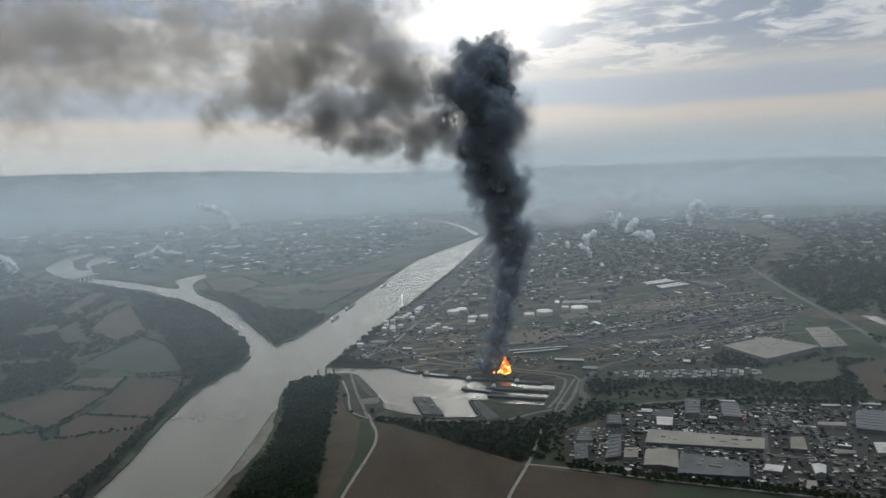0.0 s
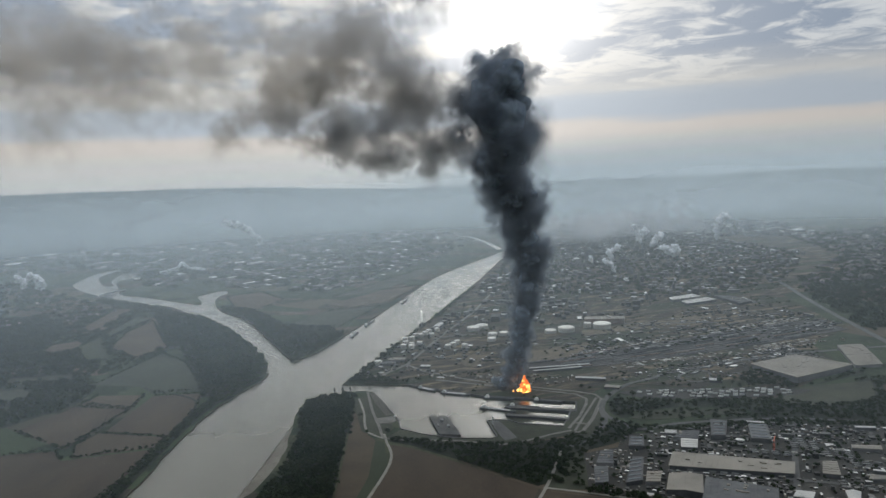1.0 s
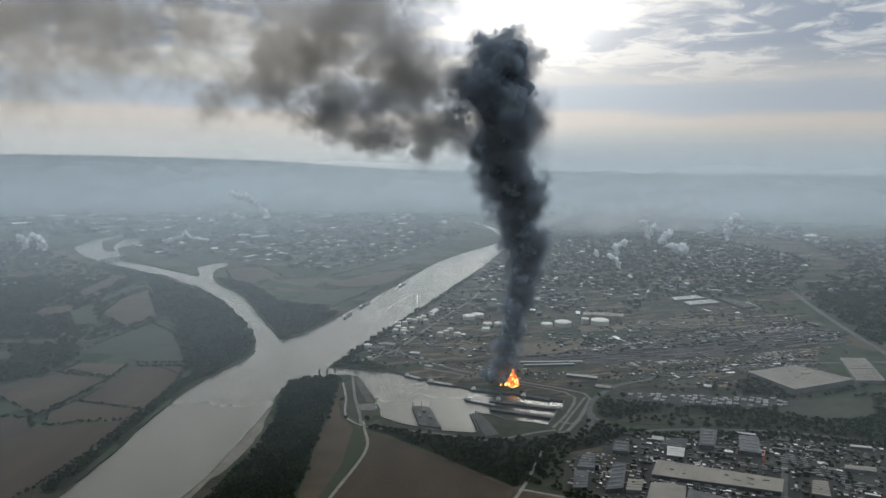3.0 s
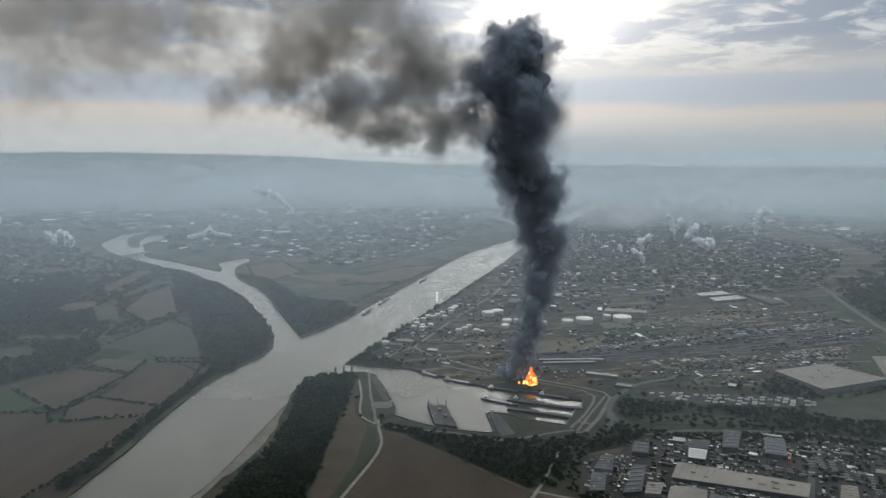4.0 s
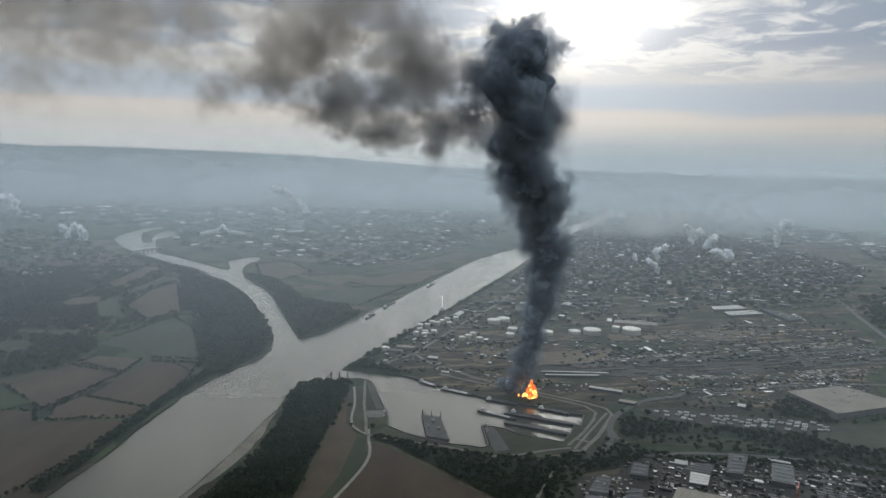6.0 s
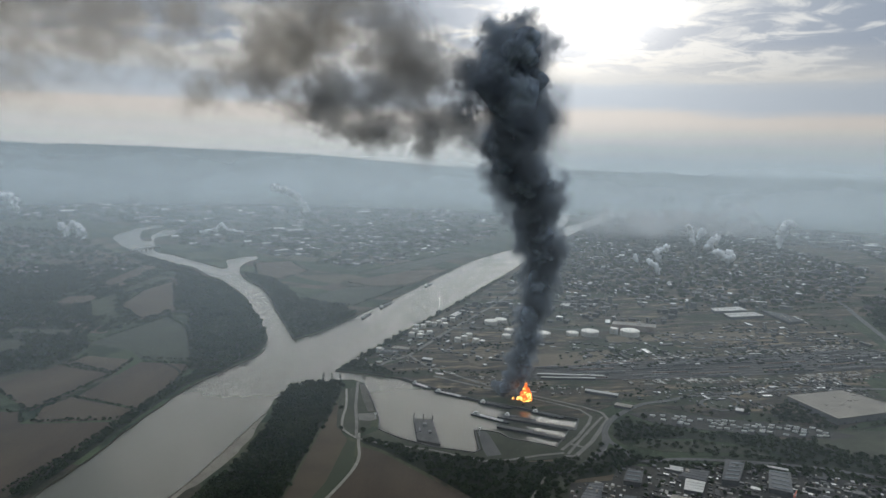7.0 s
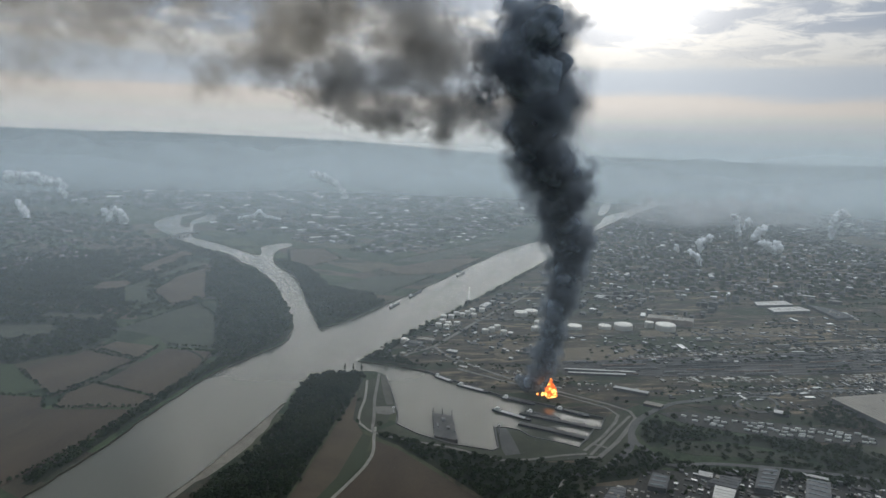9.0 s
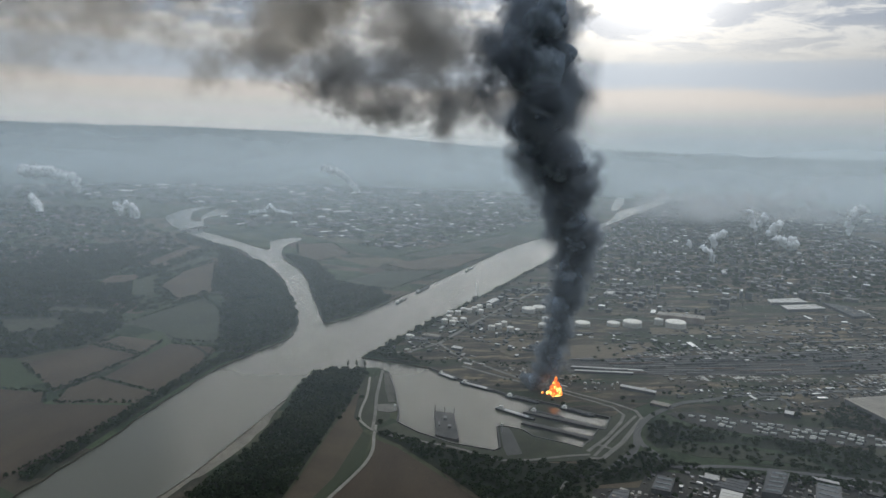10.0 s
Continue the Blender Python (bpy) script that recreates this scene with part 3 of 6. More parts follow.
M_DARK_STEEL = surface("tarred_steel", (0.025, 0.027, 0.03), (0.05, 0.052, 0.055), 0.2, 0.6)
M_HULL = surface("ship_hull", (0.035, 0.037, 0.04), (0.07, 0.07, 0.07), 0.2, 0.6)
M_WHITE = surface("white_paint", (0.50, 0.49, 0.44), (0.64, 0.63, 0.58), 0.3, 0.5, per_object=0.35)
M_CRANE_RED = surface("red_crane_paint", (0.42, 0.10, 0.06), (0.55, 0.15, 0.09), 0.4, 0.6)
M_TYRE = surface("tyre_rubber", (0.015, 0.015, 0.016), (0.03, 0.03, 0.03), 1.0, 0.9)

# ---- sheets on the ground ----


def sheet(name, poly, z, material, label, category, smooth_step=0, kind="structure"):
    """A flat thin slab on the ground, with a real edge."""
    pts = [Vector((x, y)) for x, y in poly]
    if smooth_step:
        pts = curve_through(pts, smooth_step, True)
    n = len(pts)
    bm = bmesh.new()
    top = [bm.verts.new((p.x, p.y, z)) for p in pts]
    low = [bm.verts.new((p.x, p.y, -0.05)) for p in pts]
    face = bm.faces.new(top)
    if face.normal.z < 0:
        face.normal_flip()
    for i in range(n):
        bm.faces.new((low[i], low[(i + 1) % n], top[(i + 1) % n], top[i]))
    face.normal_update()
    bmesh.ops.triangulate(bm, faces=[face])
    bmesh.ops.recalc_face_normals(bm, faces=bm.faces)
    return tagged(part(name, bm, material), label, category, kind=kind)


def ribbon(name, points, width, z, material, label, category, step=8.0, thick=0.25):
    """A road or track along a smooth line, raised on its own bed."""
    line = curve_through([Vector(p) for p in points], step)
    verts, faces = [], []
    for i, p in enumerate(line):
        a, b = line[max(0, i - 1)], line[min(len(line) - 1, i + 1)]
        d = (b - a).normalized()
        s = Vector((-d.y, d.x)) * width / 2
        verts += [(p.x + s.x, p.y + s.y, z - thick), (p.x + s.x, p.y + s.y, z), (p.x - s.x, p.y - s.y, z), (p.x - s.x, p.y - s.y, z - thick)]
        if i:
            k = 4 * i
            faces += [(k - 4 + j, k + j, k + j + 1, k - 3 + j) for j in range(3)]
    return tagged(new(name, mesh_from(name, verts, faces, material)), label, category, kind="structure")


FIELDS = [
    ("ploughed_field", M_SOIL, "dark brown ploughed field beside the harbour wood", [(-86, 410), (-74, 484), (-55, 587), (-60, 628), (-39, 618), (13, 574), (68, 525), (49, 471), (30, 410)]),
    ("stubble_field", M_SOIL_RED, "narrow reddish brown field along the river wood", [(-108, 730), (-103, 650), (-97, 560), (-92, 470), (-84, 470), (-72, 560), (-75, 640), (-84, 655)]),
    ("crop_field", M_CROP, "green crop strip along a dirt track", [(-84, 470), (-76, 484), (-58, 586), (-66, 634), (-75, 640), (-72, 560)]),
    ("ploughed_field", M_SOIL, "dark brown field before the trading estate", [(53, 471), (73, 521), (110, 507), (160, 487), (165, 478), (120, 410), (36, 410)]),
    ("crop_field", M_CROP, "dull green field before the trading estate", [(167, 484), (226, 462), (306, 430), (330, 380), (130, 410)]),
    ("stubble_field", M_SOIL_RED, "tan strip field beyond the hedges", [(-696, 1234), (-735, 1459), (-693, 1451), (-658, 1230)]),
    ("crop_field", M_CROP, "narrow green field among hedges", [(-625, 1190), (-641, 1355), (-594, 1312), (-602, 1176)]),
    ("ploughed_field", M_SOIL_RED, "rounded brown field beside the fork wood", [(-558, 1079), (-589, 1203), (-582, 1297), (-456, 1063), (-482, 1006)]),
    ("crop_field", M_CROP, "green field among hedges", [(-557, 1004), (-616, 1086), (-622, 1175), (-521, 1005)]),
    ("stubble_field", M_SOIL_RED, "tan field beside the village", [(-659, 1057), (-678, 1123), (-640, 1152), (-607, 1062)]),
    ("crop_field", M_MEADOW, "pale strip of meadow before a wood", [(-613, 890), (-616, 919), (-531, 927), (-512, 895)]),
    ("crop_field", M_MEADOW, "open meadow before a dark wood", [(-604, 814), (-629, 840), (-567, 868), (-531, 837), (-555, 783)]),
    ("crop_field", M_GREY_CROP, "wide grey-green field behind the river wood", [(-473, 872), (-451, 1029), (-391, 972), (-312, 829), (-376, 824), (-404, 853)]),
    ("stubble_field", M_SOIL_RED, "tan stubble field beyond a hedge", [(-445, 790), (-441, 822), (-382, 818), (-373, 768)]),
    ("ploughed_field", M_SOIL, "wide dark brown field on the far bank", [(-471, 706), (-448, 781), (-374, 763), (-385, 648)]),
    ("ploughed_field", M_SOIL, "grey-brown field beside the river trees", [(-367, 695), (-368, 812), (-307, 815), (-290, 717), (-290, 675)]),
    ("stubble_field", M_SOIL_RED, "long tan stubble field by the river", [(-379, 660), (-371, 690), (-292, 671), (-292, 646), (-364, 625)]),
    ("ploughed_field", M_SOIL, "brown field on the near end of the far bank", [(-372, 620), (-292, 640), (-290, 560), (-300, 480), (-440, 540), (-440, 640), (-390, 645)]),
    ("stubble_field", M_SOIL_RED, "pale brown field on the river island", [(-525, 1560), (-457, 1610), (-370, 1480), (-400, 1370), (-458, 1410)]),
    ("stubble_field", M_SOIL_RED, "long tan field on the river island", [(-266, 1385), (-161, 1560), (-70, 1610), (-129, 1390), (-205, 1345)]),
    ("crop_field", M_GREY_CROP, "grey-green field on the river island", [(-296, 1206), (-250, 1325), (-142, 1362), (-196, 1172), (-268, 1190)]),
    ("crop_field", M_GREY_CROP, "flat pale field on the far part of the island", [(-265, 1490), (-75, 1935), (-30, 1895), (-150, 1590), (-201, 1512)]),
    ("meadow", M_MEADOW, "open grass meadow on the harbour spit", [(-108, 736), (-112, 765), (-98, 778), (-66, 705), (-60, 668), (-70, 650), (-80, 652), (-92, 666)]),
    ("meadow", M_MEADOW, "rough grass between the harbour and the ring road", [(128, 612), (150, 640), (156, 700), (168, 740), (148, 690), (132, 650), (118, 628)]),
    ("meadow", M_MEADOW, "rough meadow inside the bend of the road", [(178, 672), (205, 664), (262, 672), (300, 668), (290, 684), (240, 692), (200, 690)]),
    ("meadow", M_MEADOW, "rough grass and scrub west of the estate", [(75, 524), (98, 598), (122, 642), (150, 640), (119, 594), (107, 520)]),
    ("ploughed_field", M_SOIL, "brown field beside the ring road wood", [(478, 741), (537, 759), (443, 625), (438, 646)]),
    ("meadow", M_MEADOW, "open grass among the trees by the ring road", [(366, 742), (477, 759), (444, 696), (382, 685), (350, 701)]),
    ("meadow", M_MEADOW, "oval grass plot inside a loop road", [(276, 793), (288, 783), (302, 793), (309, 811), (302, 821), (288, 814)]),
]
for i, (name, material, label, poly) in enumerate(FIELDS):
    sheet(name, poly, 0.12 + 0.004 * i, material, label, "field" if "field" in name else "meadow", 20 if "oval" in label else 0)

PLANT = [(-130, 834), (-112, 905), (-82, 1030), (-44, 1170), (36, 1484), (182, 2180), (330, 2700), (700, 3000), (1250, 2500), (1100, 1700), (640, 1290), (590, 1000), (500, 930), (480, 820), (392, 748), (300, 752), (190, 790), (150, 745), (138, 730), (95, 745), (67, 754), (36, 763), (8, 779), (-25, 799), (-54, 818), (-95, 829)]
sheet("works_ground", PLANT, 0.2, M_PLANT_GROUND, "mottled grey and brown ground of tank farms and works", "ground")
ESTATE = [(106, 516), (111, 546), (117, 590), (150, 600), (160, 630), (215, 632), (255, 650), (330, 636), (440, 610), (520, 560), (470, 430), (330, 434), (293, 450), (223, 476), (161, 499)]
sheet("works_yard", ESTATE, 0.24, M_YARD, "stained asphalt yards of the trading estate", "yard")
sheet("harbour_quay", [(-52, 665), (-30, 649), (4, 635), (40, 631), (45, 639), (38, 680), (46, 681), (58, 678), (68, 667), (96, 660), (111, 655), (114, 665), (119, 675), (122, 686), (125, 696), (132, 699), (134, 712), (137, 726), (150, 752), (168, 730), (152, 690), (128, 640), (96, 628), (47, 613), (4, 624), (-34, 634), (-66, 646)], 0.34, M_MEADOW, "grassy quay round the harbour basin", "quay")
sheet("quay_apron", [(38, 680), (46, 680), (50, 672), (62, 632), (50, 626), (46, 638)], 0.40, M_QUAY, "dark grey concrete apron at the quay corner", "quay")
sheet("loading_ramp", [(-99, 789), (-93, 785), (-76, 744), (-65, 709), (-71, 707), (-84, 741)], 0.40, M_SLOPE, "grey stone slope along the harbour spit", "quay")
sheet("spit_dock", [(-80, 700), (-63, 706), (-58, 690), (-64, 684), (-75, 685)], 0.44, M_CONCRETE, "small concrete dock on the harbour spit", "quay")
sheet("bare_ground", [(208, 1064), (449, 1155), (431, 1099), (204, 1029)], 0.26, M_TAN, "tan bare ground behind the tank farm", "ground")
sheet("bare_ground", [(99, 945), (200, 990), (207, 963), (158, 899), (100, 878)], 0.264, M_TAN, "tan bare ground beside the railway", "ground")
sheet("bare_ground", [(13, 924), (39, 955), (50, 920), (32, 880), (16, 893)], 0.268, M_TAN, "tan bare ground among the tanks", "ground")
sheet("sandbank", [(-186, 470), (-178, 509), (-175, 530), (-172, 577), (-170, 628), (-168, 682), (-163, 706), (-158, 680), (-152, 620), (-152, 560), (-156, 500), (-160, 460)], -0.9, M_SAND, "bare sand and gravel along the river's edge", "sandbank", 14)

ROADS = [
    ([(-76, 440), (-74, 484), (-56, 586), (-64, 636), (-68, 655)], 2.6, M_TRACK, "pale dirt track between the fields", "track"),
    ([(40, 430), (51, 471), (74, 526), (86, 560), (98, 597)], 2.6, M_TRACK, "pale dirt track between the fields", "track"),
    ([(72, 526), (111, 512), (171, 488), (240, 462), (330, 430)], 2.6, M_TRACK, "pale field track along the estate", "track"),
    ([(-101, 792), (-98, 777), (-87, 722), (-75, 676), (-68, 644), (-44, 636), (4, 630), (29, 622), (48, 617), (69, 623), (96, 637), (116, 645)], 3.0, M_CONCRETE, "pale concrete quay road round the basin", "road"),
    ([(-68, 644), (-84, 660), (-91, 685), (-96, 719), (-108, 768)], 2.4, M_TRACK, "worn track along the spit wood", "track"),
    ([(119, 643), (136, 683), (160, 737)], 2.6, M_CONCRETE, "pale concrete strip between harbour roads", "road"),
    ([(123, 665), (136, 659)], 3.0, M_CONCRETE, "short pale link between harbour roads", "road"),
    ([(116, 638), (126, 641), (143, 674), (165, 732), (161, 749), (141, 763), (117, 774), (94, 785), (40, 800), (-20, 830)], 4.0, M_CONCRETE, "pale concrete harbour road", "road"),
    ([(114, 650), (131, 682), (145, 718), (149, 736), (140, 752), (122, 762), (84, 781)], 3.0, M_CONCRETE, "pale inner harbour road", "road"),
    ([(104, 604), (126, 618), (152, 662), (158, 701), (167, 728), (182, 752), (207, 781), (240, 800), (283, 825), (425, 875), (600, 900)], 6.0, M_ROAD, "curving grey asphalt road", "road"),
    ([(158, 701), (159, 678), (171, 657), (181, 640), (229, 652), (333, 652), (440, 622), (600, 590)], 5.0, M_ROAD, "grey asphalt road past the estate", "road"),
    ([(335, 650), (318, 615), (296, 574), (271, 522), (250, 478)], 5.0, M_ROAD, "grey estate road", "road"),
    ([(180, 548), (271, 522), (352, 494), (450, 465)], 5.0, M_ROAD, "grey estate road", "road"),
    ([(272, 790), (287, 778), (306, 790), (314, 812), (304, 826), (286, 818), (272, 799), (272, 790)], 3.5, M_ROAD, "loop road round a grass plot", "road"),
    ([(-120, 845), (-90, 862), (-61, 906), (-21, 1050), (4, 1133), (42, 1249), (100, 1500), (230, 2050)], 5.0, M_CONCRETE, "straight pale works road beside the river tanks", "road"),
    ([(-61, 906), (-39, 873), (14, 830), (50, 806), (94, 790)], 4.5, M_CONCRETE, "pale works road behind the quay", "road"),
    ([(560, 760), (600, 930), (660, 1240), (820, 1900)], 9.0, M_ROAD, "straight trunk road at the edge of the works", "road"),
    ([(-29, 1052), (30, 1070), (150, 1090), (270, 1102), (430, 1080)], 5.0, M_ROAD, "works road among the tanks", "road"),
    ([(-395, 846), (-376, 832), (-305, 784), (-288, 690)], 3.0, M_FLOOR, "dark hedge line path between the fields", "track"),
]
for i, (line, width, material, label, category) in enumerate(ROADS):
    ribbon("road", line, width, 0.50 + 0.012 * i, material, label, category, 900.0 if material is M_CONCRETE else 8.0)

# ---- railway yard ----
RAIL_A, RAIL_B = Vector((95, 850)), Vector((492, 985))
RAIL_DIR = (RAIL_B - RAIL_A).normalized()
RAIL_SIDE = Vector((-RAIL_DIR.y, RAIL_DIR.x))


def yard_point(u, v):
    """u metres along the yard, v across it; the yard bends a little."""
    p = RAIL_A + RAIL_DIR * u + RAIL_SIDE * (v * (0.55 + 0.45 * min(1.0, u / 200)) + 0.00012 * (u - 220) ** 2)
    return p


sheet("railway_bed", [tuple(yard_point(u, v)) for u, v in ((0, -30), (120, -30), (250, -30), (420, -30), (520, -30), (520, 48), (420, 48), (250, 48), (120, 48), (0, 48))], 0.42, M_BALLAST, "dark ballast of the railway yard", "railway")
for k in range(9):
    v = -26 + k * 8.5
    ribbon("railway_track", [tuple(yard_point(u, v)) for u in (0, 100, 200, 300, 400, 520)], 1.5, 0.85, M_STEEL, "weathered railway track in the yard", "track", 20.0, 0.3)

# ---- trees ----


def leaf_cloud(rng, spots, clumps):
    """Crowns (x, y, height, radius) of loose leaf clumps, uneven and open."""
    spots = np.asarray(spots, dtype=float)
    n = len(spots)
    lobes = 5
    ld = rng.normal(size=(n, lobes, 3))
    ld /= np.linalg.norm(ld, axis=2)[..., None]
    lc = ld * rng.uniform(0.25, 0.6, (n, lobes, 1))
    which = rng.integers(0, lobes, (n, clumps))
    centre = np.take_along_axis(lc, which[..., None].repeat(3, 2), 1)
    e = rng.normal(size=(n, clumps, 3))
    e[..., 2] = np.abs(e[..., 2]) * 0.9 - 0.25
    e /= np.linalg.norm(e, axis=2)[..., None]
    p = centre + e * rng.uniform(0.35, 0.62, (n, clumps, 1))
    r, h = spots[:, 3][:, None, None], spots[:, 2][:, None, None]
    scale = np.concatenate([r, r, h * 0.42], axis=2)
    base = np.stack([spots[:, 0], spots[:, 1], spots[:, 2] * 0.60], axis=1)[:, None]
    c = base + p * scale
    nrm = e + 0.5 * rng.normal(size=e.shape)
    nrm /= np.linalg.norm(nrm, axis=2)[..., None]
    u = np.cross(nrm, rng.normal(size=e.shape))
    u /= np.linalg.norm(u, axis=2)[..., None]
    v = np.cross(nrm, u)
    s = r * rng.uniform(0.20, 0.38, (n, clumps, 1)) * (0.85 if clumps > 60 else 1.1)
    tri = np.stack([c + u * s, c + (-0.6 * u + 0.9 * v) * s, c + (-0.5 * u - 0.8 * v) * s], axis=2)
    return tri.reshape(-1, 3, 3)


def scatter(rng, poly, spacing, dense=1.0):
    xs, ys = [p[0] for p in poly], [p[1] for p in poly]
    out = []
    y = min(ys)
    while y < max(ys):
        x = min(xs)
        while x < max(xs):
            px, py = x + rng.uniform(-0.5, 0.5) * spacing, y + rng.uniform(-0.5, 0.5) * spacing
            if rng.random() < dense and inside(poly, px, py):
                out.append((px, py))
            x += spacing
        y += spacing
    return out


WOODS = [
    ("dense dark wood on the river spit", [(-165, 760), (-150, 778), (-128, 786), (-113, 768), (-110, 735), (-106, 650), (-99, 560), (-94, 470), (-98, 420), (-160, 420), (-157, 500), (-152, 560), (-150, 620), (-154, 660), (-165, 712)], 4.6, 1.0, 6.2, 3.6),
    ("dark scrub and trees south of the basin", [(-72, 646), (-34, 636), (4, 624), (47, 614), (96, 625), (130, 632), (126, 606), (108, 600), (98, 560), (86, 540), (68, 530), (13, 580), (-39, 624), (-58, 634)], 5.0, 0.78, 4.6, 3.2),
    ("broad dark wood beside the ring road", [(184, 728), (170, 718), (164, 690), (172, 672), (190, 692), (240, 698), (300, 690), (310, 668), (222, 660), (331, 658), (443, 630), (530, 640), (560, 740), (480, 770), (400, 728), (335, 712), (241, 716)], 4.8, 0.70, 4.4, 3.3),
    ("row of trees along the estate", [(107, 521), (161, 497), (223, 475), (265, 459), (330, 432), (330, 424), (262, 450), (220, 467), (159, 489), (104, 513)], 3.6, 1.0, 5.5, 2.6),
    ("thicket between the road and the estate", [(162, 664), (181, 648), (206, 640), (325, 648), (437, 620), (437, 612), (325, 634), (206, 630), (178, 636), (150, 610), (120, 596), (128, 620)], 4.4, 0.85, 5.0, 2.8),
    ("dense wood on the far bank at the river fork", [(-262, 805), (-250, 880), (-262, 935), (-276, 975), (-362, 1130), (-480, 1300), (-520, 1330), (-500, 1210), (-435, 1060), (-380, 960), (-322, 850), (-305, 800)], 6.6, 0.95, 6.5, 4.8),
    ("belt of trees along the far river bank", [(-277, 560), (-279, 618), (-280, 709), (-277, 762), (-262, 800), (-290, 792), (-289, 700), (-287, 600), (-288, 500), (-277, 500)], 4.6, 0.9, 5.2, 3.4),
    ("wood at the tip of the river island", [(-227, 958), (-207, 995), (-188, 1068), (-178, 1110), (-215, 1160), (-300, 1200), (-400, 1362), (-455, 1405), (-490, 1412), (-384, 1262), (-292, 1078)], 6.6, 0.9, 6.0, 4.6),
    ("dark wood behind the far bank fields", [(-620, 700), (-490, 720), (-452, 790), (-462, 862), (-495, 895), (-560, 960), (-680, 930), (-760, 760)], 8.0, 0.8, 6.0, 5.4),
    ("scattered copses on the far bank", [(-900, 950), (-690, 950), (-600, 980), (-530, 965), (-600, 1085), (-680, 1060), (-720, 1290), (-900, 1250)], 9.5, 0.80, 6.0, 6.2),
    ("hedgerow trees along the side arm", [(-520, 1325), (-600, 1415), (-760, 1545), (-840, 1600), (-850, 1570), (-740, 1480), (-660, 1440), (-600, 1345)], 8.0, 0.8, 6.0, 5.2),
    ("dark trees on the tip of the tank farm", [(-132, 834), (-112, 905), (-84, 1025), (-78, 1022), (-104, 908), (-114, 856), (-90, 846), (-58, 822), (-95, 830)], 3.8, 0.9, 5.0, 2.8),
    ("trees along the works bank of the river", [(-82, 1030), (-44, 1170), (36, 1484), (60, 1560), (60, 1545), (44, 1480), (-36, 1168), (-74, 1030)], 6.0, 0.75, 5.0, 3.6),
    ("wood along the trunk road", [(600, 770), (560, 800), (610, 930), (668, 1240), (800, 1500), (1000, 1500), (900, 1000), (760, 780)], 9.0, 0.50, 5.5, 5.4),
    ("clumps of trees among the works", [(60, 1500), (200, 2150), (330, 2640), (900, 2700), (1000, 1900), (760, 1500), (560, 1330), (400, 1320)], 20.0, 0.58, 4.5, 8.0),
    ("clumps of trees about the village", [(-1700, 1000), (-900, 1000), (-760, 1330), (-720, 1450), (-850, 1560), (-1050, 1750), (-1250, 2000), (-1900, 2000)], 20.0, 0.42, 6.0, 9.0),
    ("clumps of trees on the far plain", [(-2200, 2050), (-1150, 2250), (-1000, 2000), (-780, 1720), (-560, 1820), (-300, 1500), (100, 2700), (-200, 3300), (-2600, 3200)], 42.0, 0.40, 7.0, 17.0),
    ("clumps of trees beyond the works", [(700, 1350), (620, 1000), (900, 900), (1600, 1400), (2000, 2600), (1200, 2400), (1050, 1800), (800, 1520)], 22.0, 0.5, 6.0, 11.0),
    ("bushes between the railway and the tanks", [(110, 880), (200, 905), (480, 1000), (470, 1030), (200, 985), (110, 930)], 8.0, 0.22, 3.0, 3.2),
    ("scrub and bushes in the road bend", [(178, 690), (170, 676), (190, 664), (262, 668), (310, 664), (300, 688), (240, 696)], 5.5, 0.42, 3.0, 2.8),
    ("scrub and bushes west of the estate", [(80, 530), (98, 590), (120, 634), (140, 634), (116, 592), (104, 524)], 4.4, 0.55, 3.2, 2.4),
    ("dark copses and hedges on the far bank", [(-760, 760), (-560, 960), (-495, 895), (-440, 1020), (-500, 1130), (-590, 1290), (-660, 1440), (-900, 1400), (-1100, 1100)], 8.0, 0.55, 5.5, 5.0),
    ("dark wood behind the fork", [(-520, 1330), (-500, 1210), (-435, 1060), (-460, 1060), (-540, 1230), (-600, 1345)], 7.0, 0.7, 6.0, 5.0),
    ("trees round the large store", [(392, 742), (376, 822), (366, 820), (330, 770), (385, 740), (490, 790), (500, 812), (486, 800)], 4.6, 0.7, 4.5, 3.0),
]
tree_rng = np.random.default_rng(11)
for label, poly, gap, dense, height, radius in WOODS:
    lake_side = [(590, 860), (600, 960), (660, 1010), (740, 880), (690, 830)]
    spots = [(x, y, height * tree_rng.uniform(0.65, 1.25), radius * tree_rng.uniform(0.7, 1.2)) for x, y in scatter(tree_rng, poly, gap, dense) if not is_water(x, y) and not inside(lake_side, x, y) and not any(inside(f[3], x, y) for f in FIELDS[5:18] + FIELDS[-3:-1])]
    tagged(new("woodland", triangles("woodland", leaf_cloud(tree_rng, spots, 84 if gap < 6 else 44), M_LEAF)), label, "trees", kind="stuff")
    # dense woods get a sheet that carries their shade as colour
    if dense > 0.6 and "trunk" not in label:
        sheet("woodland_floor", poly, 0.08, M_FLOOR, "dark green floor under the trees, with shade put into its colour", "ground")


def hedge_lines(polys, rng_h):
    """Trees and bushes in lines along the borders of fields."""
    out = []
    for poly in polys:
        for a, b in zip(poly, poly[1:] + poly[:1]):
            length = math.hypot(b[0] - a[0], b[1] - a[1])
            if rng_h.random() < 0.3:
                continue
            for k in range(int(length / 2.8)):
                if rng_h.random() < 0.8:
                    u = (k + rng_h.random()) * 2.8 / length
                    x, y = a[0] + (b[0] - a[0]) * u + rng_h.normal() * 1.0, a[1] + (b[1] - a[1]) * u + rng_h.normal() * 1.0
                    if not is_water(x, y):
                        out.append((x, y, rng_h.uniform(1.8, 4.0), rng_h.uniform(1.3, 2.8)))
    return out


hedges = hedge_lines([f[3] for f in FIELDS[5:22]], tree_rng)
